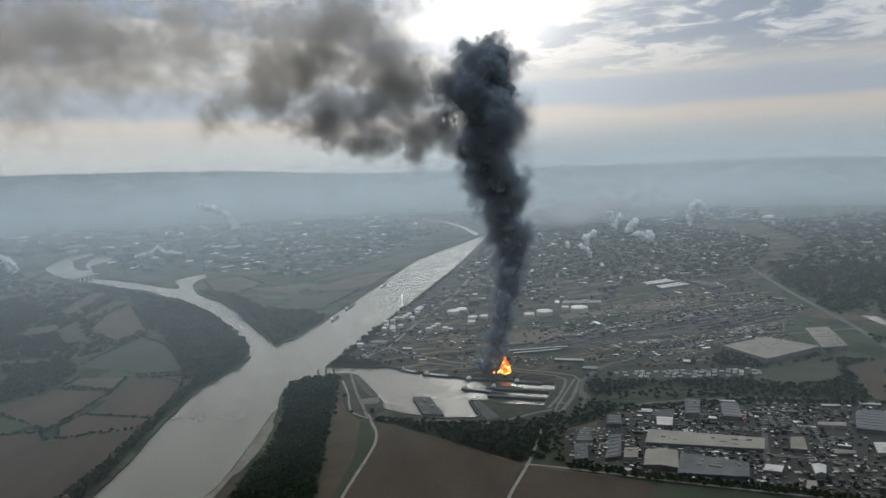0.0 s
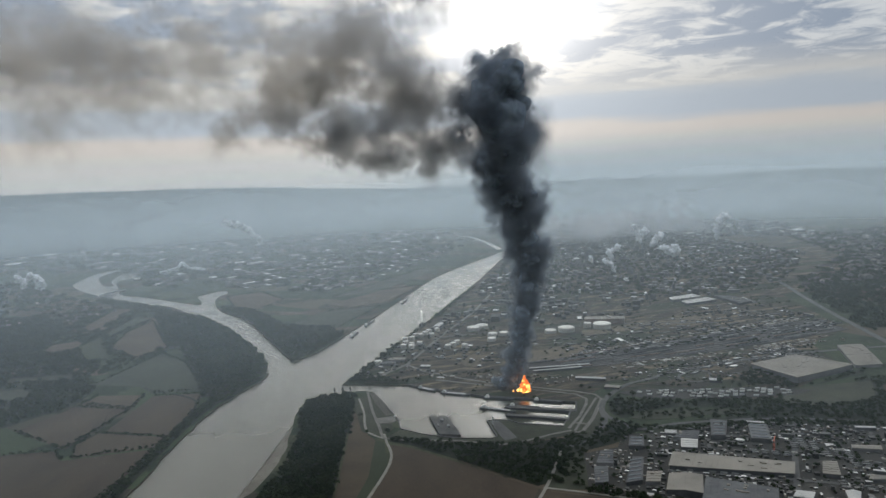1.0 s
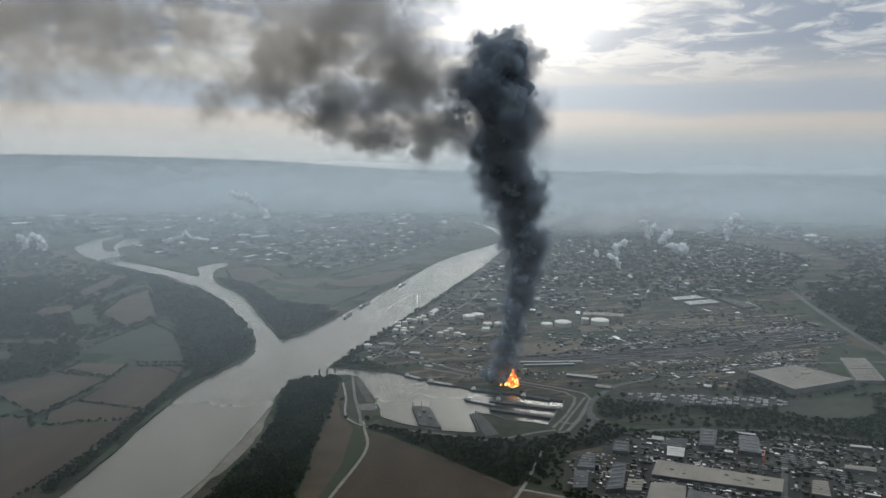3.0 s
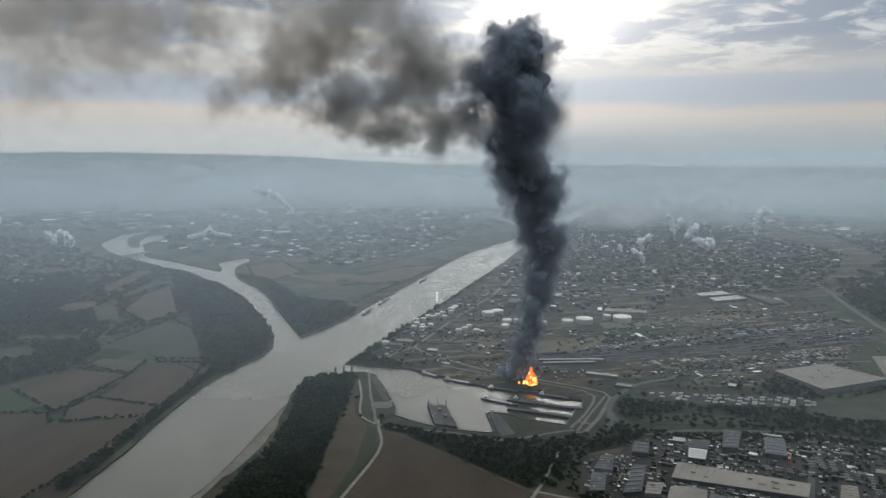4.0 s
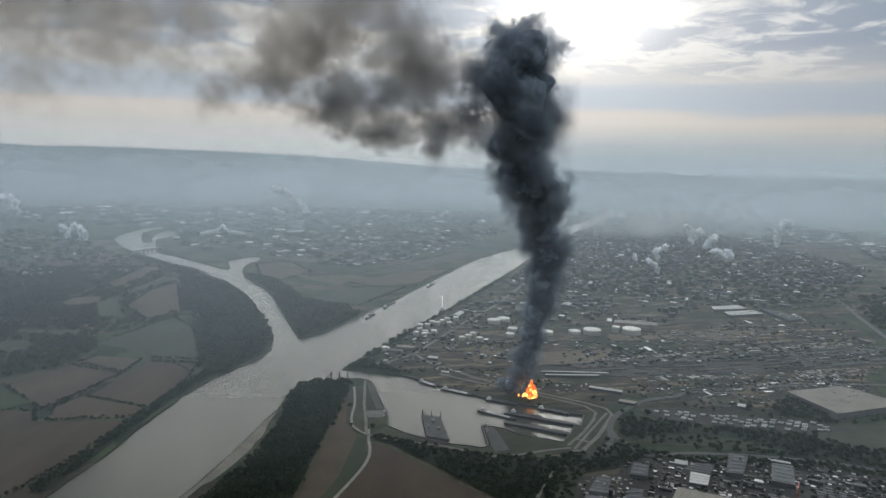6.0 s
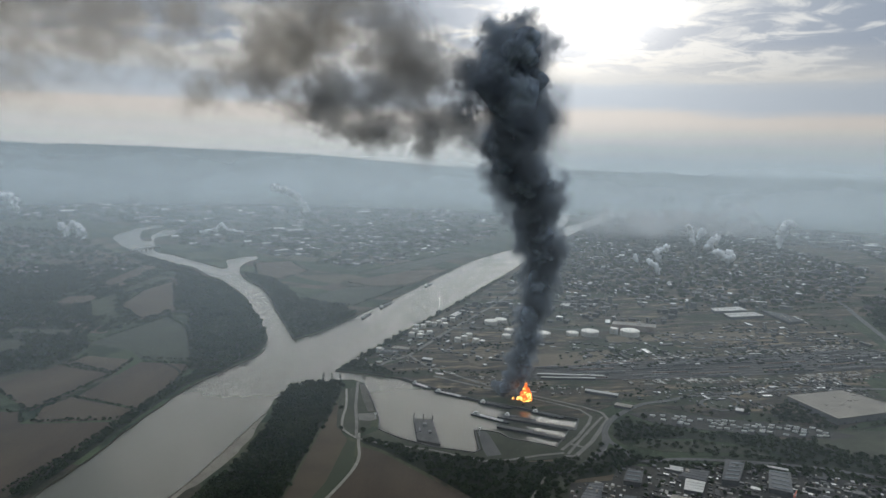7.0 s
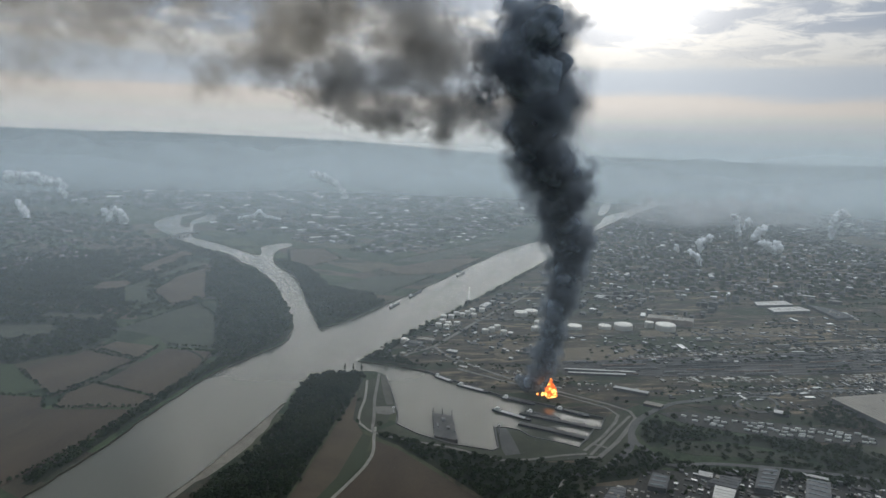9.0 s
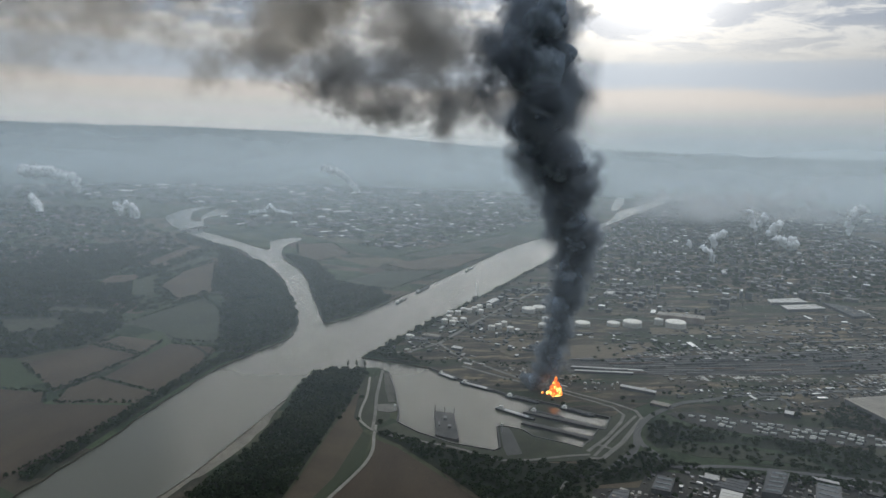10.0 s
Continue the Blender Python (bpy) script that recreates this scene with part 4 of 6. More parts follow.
tagged(new("hedgerow", triangles("hedgerow", leaf_cloud(tree_rng, hedges, 40), M_LEAF)), "dark hedges and trees along the field borders", "hedge", kind="stuff")

# ---- buildings ----


def empty(name, x, y, z=0.0, turn=0.0):
    ob = new(name)
    ob.matrix_world = pose(x, y, z, 0, 0, turn)
    return ob


def building(name, quad, h, wall, roof, label, category="building", style="flat", doors=2, group=""):
    """A hall on four ground corners: walls, roof, gates, and roof lights or a ridge."""
    c = sum((Vector(q) for q in quad), Vector((0, 0))) / 4
    q = [Vector(p) - c for p in quad]
    if sum(q[i].cross(q[(i + 1) % 4]) for i in range(4)) < 0:
        q.reverse()
    if (q[1] - q[0]).length < (q[2] - q[1]).length:
        q = q[1:] + q[:1]
    base = tagged(empty(name, c.x, c.y), label, category, group)
    ridge = {"gable": 0.13, "low": 0.05}.get(style, 0.0) * (q[2] - q[1]).length
    bm = bmesh.new()
    low = [bm.verts.new((p.x, p.y, 0.0)) for p in q]
    top = [bm.verts.new((p.x, p.y, h)) for p in q]
    for i in range(4):
        bm.faces.new((low[i], low[(i + 1) % 4], top[(i + 1) % 4], top[i]))
    if ridge:
        for a, b in ((1, 2), (3, 0)):
            m = (q[a] + q[b]) / 2
            bm.faces.new((top[a], top[b], bm.verts.new((m.x, m.y, h + ridge))))
    part("wall", bm, wall, base)
    bm = bmesh.new()
    out = [p * 1.02 for p in q]
    if ridge:
        m1, m2 = (out[1] + out[2]) / 2, (out[3] + out[0]) / 2
        v = [bm.verts.new((p.x, p.y, z)) for dz in (0.05, 0.25) for p, z in [(o, h + dz) for o in out] + [(m1, h + ridge + dz), (m2, h + ridge + dz)]]
        for k in (0, 6):
            bm.faces.new((v[k], v[k + 1], v[k + 4], v[k + 5]))
            bm.faces.new((v[k + 2], v[k + 3], v[k + 5], v[k + 4]))
        for a, b in ((0, 1), (1, 4), (4, 2), (2, 3), (3, 5), (5, 0)):
            bm.faces.new((v[a], v[b], v[b + 6], v[a + 6]))
    else:
        v = [bm.verts.new((p.x, p.y, z)) for z in (h - 0.1, h + 0.25) for p in out]
        bm.faces.new(v[:4])
        bm.faces.new(v[4:])
        for i in range(4):
            bm.faces.new((v[i], v[(i + 1) % 4], v[(i + 1) % 4 + 4], v[i + 4]))
    bmesh.ops.recalc_face_normals(bm, faces=bm.faces)
    part("roof", bm, roof, base)
    along_v, across = (q[1] - q[0]), (q[3] - q[0])
    if style == "lights":
        count = max(3, int(along_v.length / 7))
        for k in range(count):
            u = (k + 0.5) / count
            a, b = q[0] + along_v * (u - 0.09 / count * 2) + across * 0.12, q[0] + along_v * (u + 0.22 / count) + across * 0.12
            w = across * 0.76
            bm = bmesh.new()
            vs = [bm.verts.new((p.x, p.y, z)) for z in (h + 0.25, h + 0.6) for p in (a, b, b + w, a + w)]
            for f in ((4, 5, 6, 7), (0, 1, 5, 4), (1, 2, 6, 5), (2, 3, 7, 6), (3, 0, 4, 7)):
                bm.faces.new([vs[i] for i in f])
            part("roof_light", bm, M_GLAZING, base)
    if style == "flat" and across.length > 9:
        roof_rng = random.Random(int(c.x * 7 + c.y))
        count = max(4, int(along_v.length / 4.5))
        bm = bmesh.new()
        for k in range(1, count):
            a = q[0] + along_v * (k / count)
            w, s = across, along_v.normalized() * 0.16
            vs = [bm.verts.new((p.x, p.y, z)) for z in (h + 0.24, h + 0.5) for p in (a - s, a + s, a + s + w, a - s + w)]
            for f in ((4, 5, 6, 7), (0, 1, 5, 4), (1, 2, 6, 5), (2, 3, 7, 6), (3, 0, 4, 7)):
                bm.faces.new([vs[i] for i in f])
        part("roof_seams", bm, roof, base)
        turn = math.degrees(math.atan2(along_v.y, along_v.x))
        for k in range(min(9, max(1, int(along_v.length * across.length / 130)))):
            p = q[0] + along_v * roof_rng.uniform(0.1, 0.9) + across * roof_rng.uniform(0.15, 0.85)
            l, w = roof_rng.uniform(0.8, 2.6), roof_rng.uniform(0.6, 1.4)
            bm = bmesh.new()
            box_into(bm, -l, -w, h + 0.2, l, w, h + roof_rng.uniform(0.6, 1.3), pose(p.x, p.y, 0, 0, 0, turn))
            part("roof_unit", bm, M_ROOF_PALE if roof is M_ROOF_GREY else roof, base)
    for k in range(doors):
        u = (k + 0.6) / (doors + 0.2)
        d, nrm = along_v.normalized(), Vector((along_v.y, -along_v.x)).normalized()
        p = q[0] + along_v * u + nrm * 0.06
        bm = bmesh.new()
        box_into(bm, -0.9, -0.05, 0.3, 0.9, 0.05, min(2.2, h * 0.75), pose(p.x, p.y, 0, 0, 0, math.degrees(math.atan2(d.y, d.x))))
        part("gate", bm, M_DOOR, base)
    return base


HALLS = [
    ("long pale warehouse with flat sheet roof on the estate", [(180, 549), (192, 576), (281, 546), (270, 525)], 4.2, M_WALL_GREY, M_ROOF_PALE, "flat", 6),
    ("broad pale hall with two roof bays", [(164, 507), (175, 535), (200, 530), (189, 499)], 4.0, M_WALL_GREY, M_ROOF_PALE, "low", 3),
    ("grey workshop with ribbed roof lights", [(158, 594), (165, 617), (177, 613), (171, 592)], 3.8, M_WALL_GREY, M_ROOF_GREY, "lights", 2),
    ("grey workshop with long roof lights", [(137, 523), (155, 570), (164, 569), (151, 526)], 3.6, M_WALL_GREY, M_ROOF_GREY, "lights", 2),
    ("low pale works building beside the workshops", [(153, 524), (159, 542), (171, 541), (164, 523)], 3.2, M_WALL_PALE, M_ROOF_PALE, "flat", 2),
    ("white-roofed store on the estate", [(203, 588), (209, 607), (223, 603), (216, 585)], 3.4, M_WALL_GREY, M_ROOF_WHITE, "flat", 2),
    ("tall grey hall with ribbed roof on the estate", [(237, 608), (252, 648), (266, 643), (250, 607)], 4.6, M_WALL_GREY, M_ROOF_GREY, "lights", 2),
    ("dark grey hall with ribbed roof", [(270, 600), (282, 633), (298, 631), (286, 595)], 4.0, M_WALL_GREY, M_ROOF_GREY, "lights", 2),
    ("pale square store on the estate", [(293, 525), (305, 547), (316, 546), (305, 521)], 3.6, M_WALL_GREY, M_ROOF_PALE, "flat", 2),
    ("long low shed with pale roof", [(344, 572), (347, 578), (370, 574), (366, 566)], 3.0, M_WALL_PALE, M_ROOF_PALE, "gable", 3),
    ("narrow shed with pale roof", [(322, 513), (329, 521), (342, 516), (339, 511)], 3.0, M_WALL_GREY, M_ROOF_PALE, "gable", 2),
    ("wide dark-roofed hall at the estate's edge", [(370, 558), (394, 596), (421, 593), (390, 549)], 4.2, M_WALL_GREY, M_ROOF_GREY, "lights", 2),
    ("white-roofed hall at the estate's edge", [(365, 528), (356, 509), (372, 508), (383, 526)], 3.8, M_WALL_PALE, M_ROOF_WHITE, "flat", 2),
    ("small hall with white roof on the estate", [(252, 490), (259, 499), (271, 495), (264, 485)], 3.4, M_WALL_GREY, M_ROOF_WHITE, "flat", 2),
    ("small white-fronted hall on the estate", [(287, 479), (293, 495), (303, 492), (295, 479)], 3.6, M_WALL_PALE, M_ROOF_WHITE, "gable", 2),
    ("broad grey flat-roofed works hall", [(186, 492), (202, 527), (247, 503), (236, 480)], 3.4, M_WALL_GREY, M_ROOF_GREY, "flat", 3),
    ("small pale store by the estate trees", [(268, 459), (276, 471), (282, 469), (275, 456)], 3.0, M_WALL_PALE, M_ROOF_PALE, "flat", 1),
    ("small white-roofed shed by the road", [(200, 623), (202, 631), (212, 628), (210, 620)], 2.8, M_WALL_GREY, M_ROOF_WHITE, "flat", 1),
    ("low grey works building with pale front", [(204, 612), (217, 626), (232, 624), (224, 606)], 3.0, M_WALL_PALE, M_ROOF_GREY, "flat", 2),
    ("open scrapyard building with cluttered roof", [(113, 526), (119, 556), (130, 554), (124, 527)], 2.8, M_WALL_GREY, M_ROOF_GREY, "flat", 1),
    ("low office building with grey roof", [(122, 562), (131, 586), (142, 588), (136, 560)], 3.2, M_WALL_PALE, M_ROOF_GREY, "flat", 1),
    ("small pale-roofed shed by the road", [(282, 642), (283, 646), (300, 641), (299, 637)], 2.8, M_WALL_GREY, M_ROOF_WHITE, "gable", 1),
    ("long pale-roofed shed beside the road", [(374, 617), (375, 621), (392, 618), (391, 614)], 2.8, M_WALL_GREY, M_ROOF_WHITE, "gable", 1),
    ("long pale-roofed shed beside the road", [(412, 616), (413, 620), (430, 616), (429, 612)], 2.8, M_WALL_GREY, M_ROOF_WHITE, "gable", 1),
    ("huge distribution hall with a flat cream roof", [(369, 821), (439, 852), (481, 801), (394, 760)], 7.0, M_WALL_PALE, M_ROOF_PALE, "flat", 6),
    ("pale hall beside the distribution hall", [(520, 901), (553, 902), (538, 856), (504, 855)], 3.8, M_WALL_PALE, M_ROOF_PALE, "flat", 3),
    ("pale hall with sheet roof beside the trunk road", [(503, 852), (537, 852), (521, 808), (488, 807)], 3.8, M_WALL_PALE, M_ROOF_PALE, "flat", 3),
    ("long cream-roofed store at the edge of the works", [(421, 1290), (476, 1317), (482, 1290), (420, 1266)], 5.0, M_WALL_GREY, M_ROOF_WHITE, "flat", 3),
    ("long cream-roofed store at the edge of the works", [(431, 1250), (488, 1276), (497, 1252), (434, 1224)], 5.0, M_WALL_GREY, M_ROOF_WHITE, "flat", 3),
    ("long grey store at the edge of the works", [(508, 1299), (539, 1277), (552, 1227), (522, 1210)], 4.5, M_WALL_GREY, M_ROOF_GREY, "flat", 3),
    ("long narrow loading shed with a white roof", [(100, 855), (102, 859), (178, 868), (179, 864)], 2.6, M_WALL_GREY, M_ROOF_WHITE, "gable", 4),
    ("long narrow loading shed with a white roof", [(104, 843), (105, 847), (166, 856), (167, 852)], 2.6, M_WALL_GREY, M_ROOF_WHITE, "gable", 4),
    ("white-roofed shed beside the harbour road", [(150, 806), (153, 812), (186, 802), (184, 796)], 3.0, M_WALL_GREY, M_ROOF_WHITE, "gable", 2),
    ("low pale shed beside the harbour road", [(176, 768), (180, 776), (196, 770), (192, 762)], 2.6, M_WALL_GREY, M_ROOF_PALE, "flat", 1),
    ("white-roofed shed beside the loop road", [(300, 775), (303, 783), (316, 779), (313, 771)], 3.0, M_WALL_GREY, M_ROOF_WHITE, "flat", 1),
    ("low long terminal shed", [(-98, 905), (-94, 915), (-76, 912), (-78, 902)], 3.4, M_WALL_PALE, M_ROOF_GREY, "flat", 2),
    ("low terminal building with pale roof", [(-88, 924), (-84, 934), (-64, 930), (-66, 920)], 3.6, M_WALL_PALE, M_ROOF_PALE, "flat", 2),
    ("white-roofed store among the tanks", [(-42, 884), (-40, 892), (-28, 889), (-29, 881)], 3.4, M_WALL_GREY, M_ROOF_WHITE, "flat", 1),
    ("long white hall on the river bank", [(-30, 1120), (-22, 1150), (-12, 1147), (-20, 1117)], 4.5, M_WALL_PALE, M_ROOF_WHITE, "gable", 2),
    ("works block with pale walls behind the tanks", [(222, 1108), (228, 1128), (290, 1120), (286, 1100)], 9.0, M_WALL_BRICK, M_ROOF_PALE, "flat", 3),
]
for label, quad, h, wall, roof, style, doors in HALLS:
    building("warehouse" if max(abs(quad[0][0] - quad[2][0]), abs(quad[0][1] - quad[2][1])) > 24 else "shed", quad, h, wall, roof, label, "building", style, doors)

# ---- lesser buildings, joined by district ----


def blocks(name, rows, wall, roof, label, category="buildings"):
    """Rows of x, y, length, width, height, turn, ridge: houses and works blocks of one district."""
    a = np.asarray(rows, dtype=float)
    n = len(a)
    x, y, l, w, h, turn, ridge = a.T
    cs, sn = np.cos(turn), np.sin(turn)

    def put(u, v, z):
        return np.stack([x + u * cs - v * sn, y + u * sn + v * cs, z], axis=1)

    l2, w2, zero = l / 2, w / 2, np.zeros(n)
    vs = np.stack([put(-l2, -w2, zero), put(l2, -w2, zero), put(l2, w2, zero), put(-l2, w2, zero), put(-l2, -w2, h), put(l2, -w2, h), put(l2, w2, h), put(-l2, w2, h), put(-l2, zero, h + ridge), put(l2, zero, h + ridge)], axis=1)
    walls = [(0, 1, 5, 4), (1, 2, 6, 5), (2, 3, 7, 6), (3, 0, 4, 7), (5, 6, 9), (7, 4, 8)]
    roofs = [(4, 5, 9, 8), (6, 7, 8, 9)]
    faces = [tuple(10 * i + k for k in f) for i in range(n) for f in walls + roofs]
    me = mesh_from(name, vs.reshape(-1, 3).tolist(), faces, wall)
    me.materials.append(roof)
    me.polygons.foreach_set("material_index", [0, 0, 0, 0, 0, 0, 1, 1] * n)
    return tagged(new(name, me), label, category, kind="stuff")


M_TOWN_WALL = surface("town_walls", (0.055, 0.054, 0.050), (0.12, 0.115, 0.10), 0.02, 0.85, 0.2, island=0.9)
M_TOWN_ROOF = surface("town_roofs", (0.085, 0.070, 0.058), (0.18, 0.155, 0.135), 0.02, 0.85, 0.2, island=2.2)
M_WORKS_WALL = surface("works_walls", (0.036, 0.041, 0.040), (0.080, 0.080, 0.072), 0.02, 0.8, 0.2, island=1.2)
M_WORKS_ROOF = surface("works_roofs", (0.115, 0.113, 0.104), (0.25, 0.24, 0.215), 0.015, 0.75, 0.2, island=4.6)
block_rng = np.random.default_rng(23)


def district(poly, turn, cell, fill, size, height, ridge=0.0, keep_out=()):
    """Blocks on a turned street grid inside an outline."""
    cs, sn = math.cos(turn), math.sin(turn)
    us = [x * cs + y * sn for x, y in poly]
    vs = [-x * sn + y * cs for x, y in poly]
    rows, v = [], min(vs)
    while v < max(vs):
        u = min(us)
        while u < max(us):
            if block_rng.random() < fill * (0.25 + 1.5 * max(0.0, 0.5 + noise.noise(((u * cs - v * sn) * 0.012, (u * sn + v * cs) * 0.012, 2.0)))):
                a, b = u + block_rng.uniform(-0.2, 0.2) * cell[0], v + block_rng.uniform(-0.2, 0.2) * cell[1]
                x, y = a * cs - b * sn, a * sn + b * cs
                if inside(poly, x, y) and not is_water(x, y) and not any(inside(k, x, y) for k in keep_out):
                    big = block_rng.random() < 0.10
                    rows.append((x, y, cell[0] * block_rng.uniform(*size) * (2.4 if big else 1), cell[1] * block_rng.uniform(*size) * (1.5 if big else 1), block_rng.uniform(*height) * (1.0 + (block_rng.random() < 0.1)), turn + (math.pi / 2 if block_rng.random() < 0.3 else 0) + block_rng.normal() * 0.06, ridge * cell[1] * 0.2))
            u += cell[0]
        v += cell[1]
    return rows


hall_quads = [[tuple(Vector(sum((Vector(p) for p in quad), Vector((0, 0))) / 4).lerp(Vector(q), 1.15)) for q in quad] for _, quad, *_ in HALLS]
ANG = math.atan2(-0.30, 0.95)
blocks("estate_sheds", district(ESTATE, ANG, (5.6, 4.4), 0.40, (0.28, 0.80), (0.9, 2.6), 0.0, hall_quads), M_WORKS_WALL, M_WORKS_ROOF, "small sheds, offices and containers packed between the halls")
RIVER_ANG = math.atan2(0.97, 0.24)
blocks("works_blocks", district([(-60, 1150), (-20, 1170), (60, 1490), (200, 2150), (330, 2640), (900, 2700), (1000, 1900), (760, 1500), (560, 1330), (400, 1300), (300, 1140), (100, 1130)], RIVER_ANG, (17, 12), 0.30, (0.25, 0.85), (2.0, 8.0), 0.0, hall_quads), M_WORKS_WALL, M_WORKS_ROOF, "crowded grey blocks of the chemical works in the haze")
blocks("works_blocks", district([(300, 2600), (640, 3500), (1500, 3400), (1300, 2300), (900, 2500)], RIVER_ANG, (34, 24), 0.40, (0.3, 0.9), (4, 12.0)), M_WORKS_WALL, M_WORKS_ROOF, "far grey blocks of the works and town in the haze")
blocks("terminal_sheds", district([(-116, 870), (-100, 930), (-70, 1050), (-10, 1180), (60, 1140), (110, 1000), (60, 880), (0, 850), (-60, 850)], RIVER_ANG, (9, 7), 0.22, (0.3, 0.7), (1.5, 3.2)), M_WORKS_WALL, M_WORKS_ROOF, "small sheds and pipe houses of the tank farm")
blocks("yard_sheds", district([(200, 900), (480, 990), (600, 1020), (560, 1270), (300, 1090), (110, 1000), (110, 930)], math.atan2(0.33, 0.94), (11, 6), 0.30, (0.25, 0.8), (1.0, 2.6), 0.0, hall_quads), M_WORKS_WALL, M_WORKS_ROOF, "scattered low sheds and stacked goods beside the railway")
blocks("yard_sheds", district([(180, 800), (240, 828), (460, 920), (480, 860), (360, 800), (300, 780)], math.atan2(0.33, 0.94), (6.5, 4.2), 0.55, (0.25, 0.8), (0.8, 2.0), 0.0, hall_quads), M_WORKS_WALL, M_WORKS_ROOF, "stacked goods and low sheds before the railway")
blocks("island_works", district([(-560, 1690), (-420, 1640), (-300, 1560), (-240, 1640), (-90, 2000), (60, 2500), (-300, 2500), (-700, 2200), (-620, 1800)], 1.0, (22, 16), 0.34, (0.3, 0.9), (2.5, 6.0)), M_WORKS_WALL, M_WORKS_ROOF, "pale sheds and works on the river island")
blocks("town_houses", district([(-1700, 1150), (-800, 1150), (-740, 1330), (-720, 1450), (-850, 1560), (-1050, 1750), (-1250, 2000), (-1900, 2000)], 0.4, (15, 12), 0.10, (0.4, 0.75), (2.2, 4.0), 1.0), M_TOWN_WALL, M_TOWN_ROOF, "houses of a village on the far bank")
blocks("town_houses", district([(-2200, 2050), (-1150, 2250), (-1000, 2000), (-780, 1720), (-560, 1820), (-650, 2300), (-300, 2600), (100, 3000), (-200, 3500), (-2600, 3300)], 0.7, (38, 26), 0.20, (0.4, 0.9), (3, 7.0), 0.6), M_TOWN_WALL, M_WORKS_ROOF, "hazy roofs of the distant town")
blocks("town_houses", district([(700, 1350), (1500, 1500), (1800, 2600), (1200, 2400), (1050, 1800), (800, 1520)], 1.2, (22, 16), 0.35, (0.4, 0.8), (2.5, 5.0), 0.8), M_TOWN_WALL, M_TOWN_ROOF, "hazy houses beyond the works")

M_GOODS = surface("stacked_goods", (0.085, 0.070, 0.052), (0.24, 0.21, 0.165), 0.05, 0.8, 0.4, island=1.1)
M_GOODS_TOP = surface("goods_covers", (0.13, 0.12, 0.10), (0.36, 0.34, 0.295), 0.05, 0.7, 0.4, island=1.1)
blocks("stacked_goods", district(ESTATE, ANG, (4.4, 3.4), 0.16, (0.25, 0.75), (0.6, 1.6), 0.0, hall_quads), M_GOODS, M_GOODS_TOP, "pallets, containers and parked vans crowded in the yards", "goods")
blocks("stacked_goods", district([tuple(yard_point(u, v)) for u, v in ((90, 50), (520, 50), (520, 72), (300, 66), (90, 60))], math.atan2(0.33, 0.94), (8, 4), 0.55, (0.3, 0.85), (0.8, 1.9)), M_GOODS, M_GOODS_TOP, "containers and goods along the railway", "goods")
blocks("stacked_goods", district([tuple(yard_point(u, v)) for u, v in ((90, -60), (460, -70), (460, -40), (300, -36), (90, -36))], math.atan2(0.33, 0.94), (8, 4), 0.55, (0.3, 0.85), (0.8, 1.9)), M_GOODS, M_GOODS_TOP, "containers and goods before the railway", "goods")
blocks("stacked_goods", district([(-100, 862), (-62, 858), (0, 830), (50, 806), (100, 790), (160, 800), (180, 815), (90, 832), (20, 850), (-50, 890), (-80, 940)], RIVER_ANG, (6, 4.5), 0.24, (0.25, 0.8), (0.8, 2.0)), M_GOODS, M_GOODS_TOP, "pipes, containers and plant behind the quay", "goods")

blocks("stacked_goods", district([(108, 518), (112, 556), (118, 590), (146, 598), (150, 570), (137, 523), (160, 502)], ANG, (3.6, 2.8), 0.62, (0.3, 0.9), (0.6, 1.8), 0.0, hall_quads), M_GOODS, M_GOODS_TOP, "vans, skips and stacked scrap crowded in a corner yard", "goods")
yard_trees = [(x, y, 4.0 * tree_rng.uniform(0.6, 1.2), 2.2 * tree_rng.uniform(0.6, 1.2)) for x, y in scatter(tree_rng, ESTATE, 7.0, 0.26) if not any(inside(k, x, y) for k in hall_quads)]
tagged(new("yard_trees", triangles("yard_trees", leaf_cloud(tree_rng, yard_trees, 60), M_LEAF)), "dark trees and bushes among the estate yards", "trees", kind="stuff")
plant_trees = [(x, y, 2.6 * tree_rng.uniform(0.5, 1.3), 2.2 * tree_rng.uniform(0.5, 1.4)) for x, y in scatter(tree_rng, PLANT, 6.0, 0.42) if noise.noise((x * 0.011, y * 0.03 - x * 0.010, 5.0)) > 0.24 and not any(inside(k, x, y) for k in hall_quads) and y < 1500]
tagged(new("works_trees", triangles("works_trees", leaf_cloud(tree_rng, plant_trees, 44), M_LEAF)), "dark bushes and trees scattered over the works land", "trees", kind="stuff")

# ---- tanks, stacks and columns ----


def ring_into(bm, radius, z0, z1, n, r1=None):
    a = [bm.verts.new((radius * math.cos(math.tau * k / n), radius * math.sin(math.tau * k / n), z0)) for k in range(n)]
    rr = radius if r1 is None else r1
    b = [bm.verts.new((rr * math.cos(math.tau * k / n), rr * math.sin(math.tau * k / n), z1)) for k in range(n)]
    for k in range(n):
        bm.faces.new((a[k], a[(k + 1) % n], b[(k + 1) % n], b[k]))
    return a, b


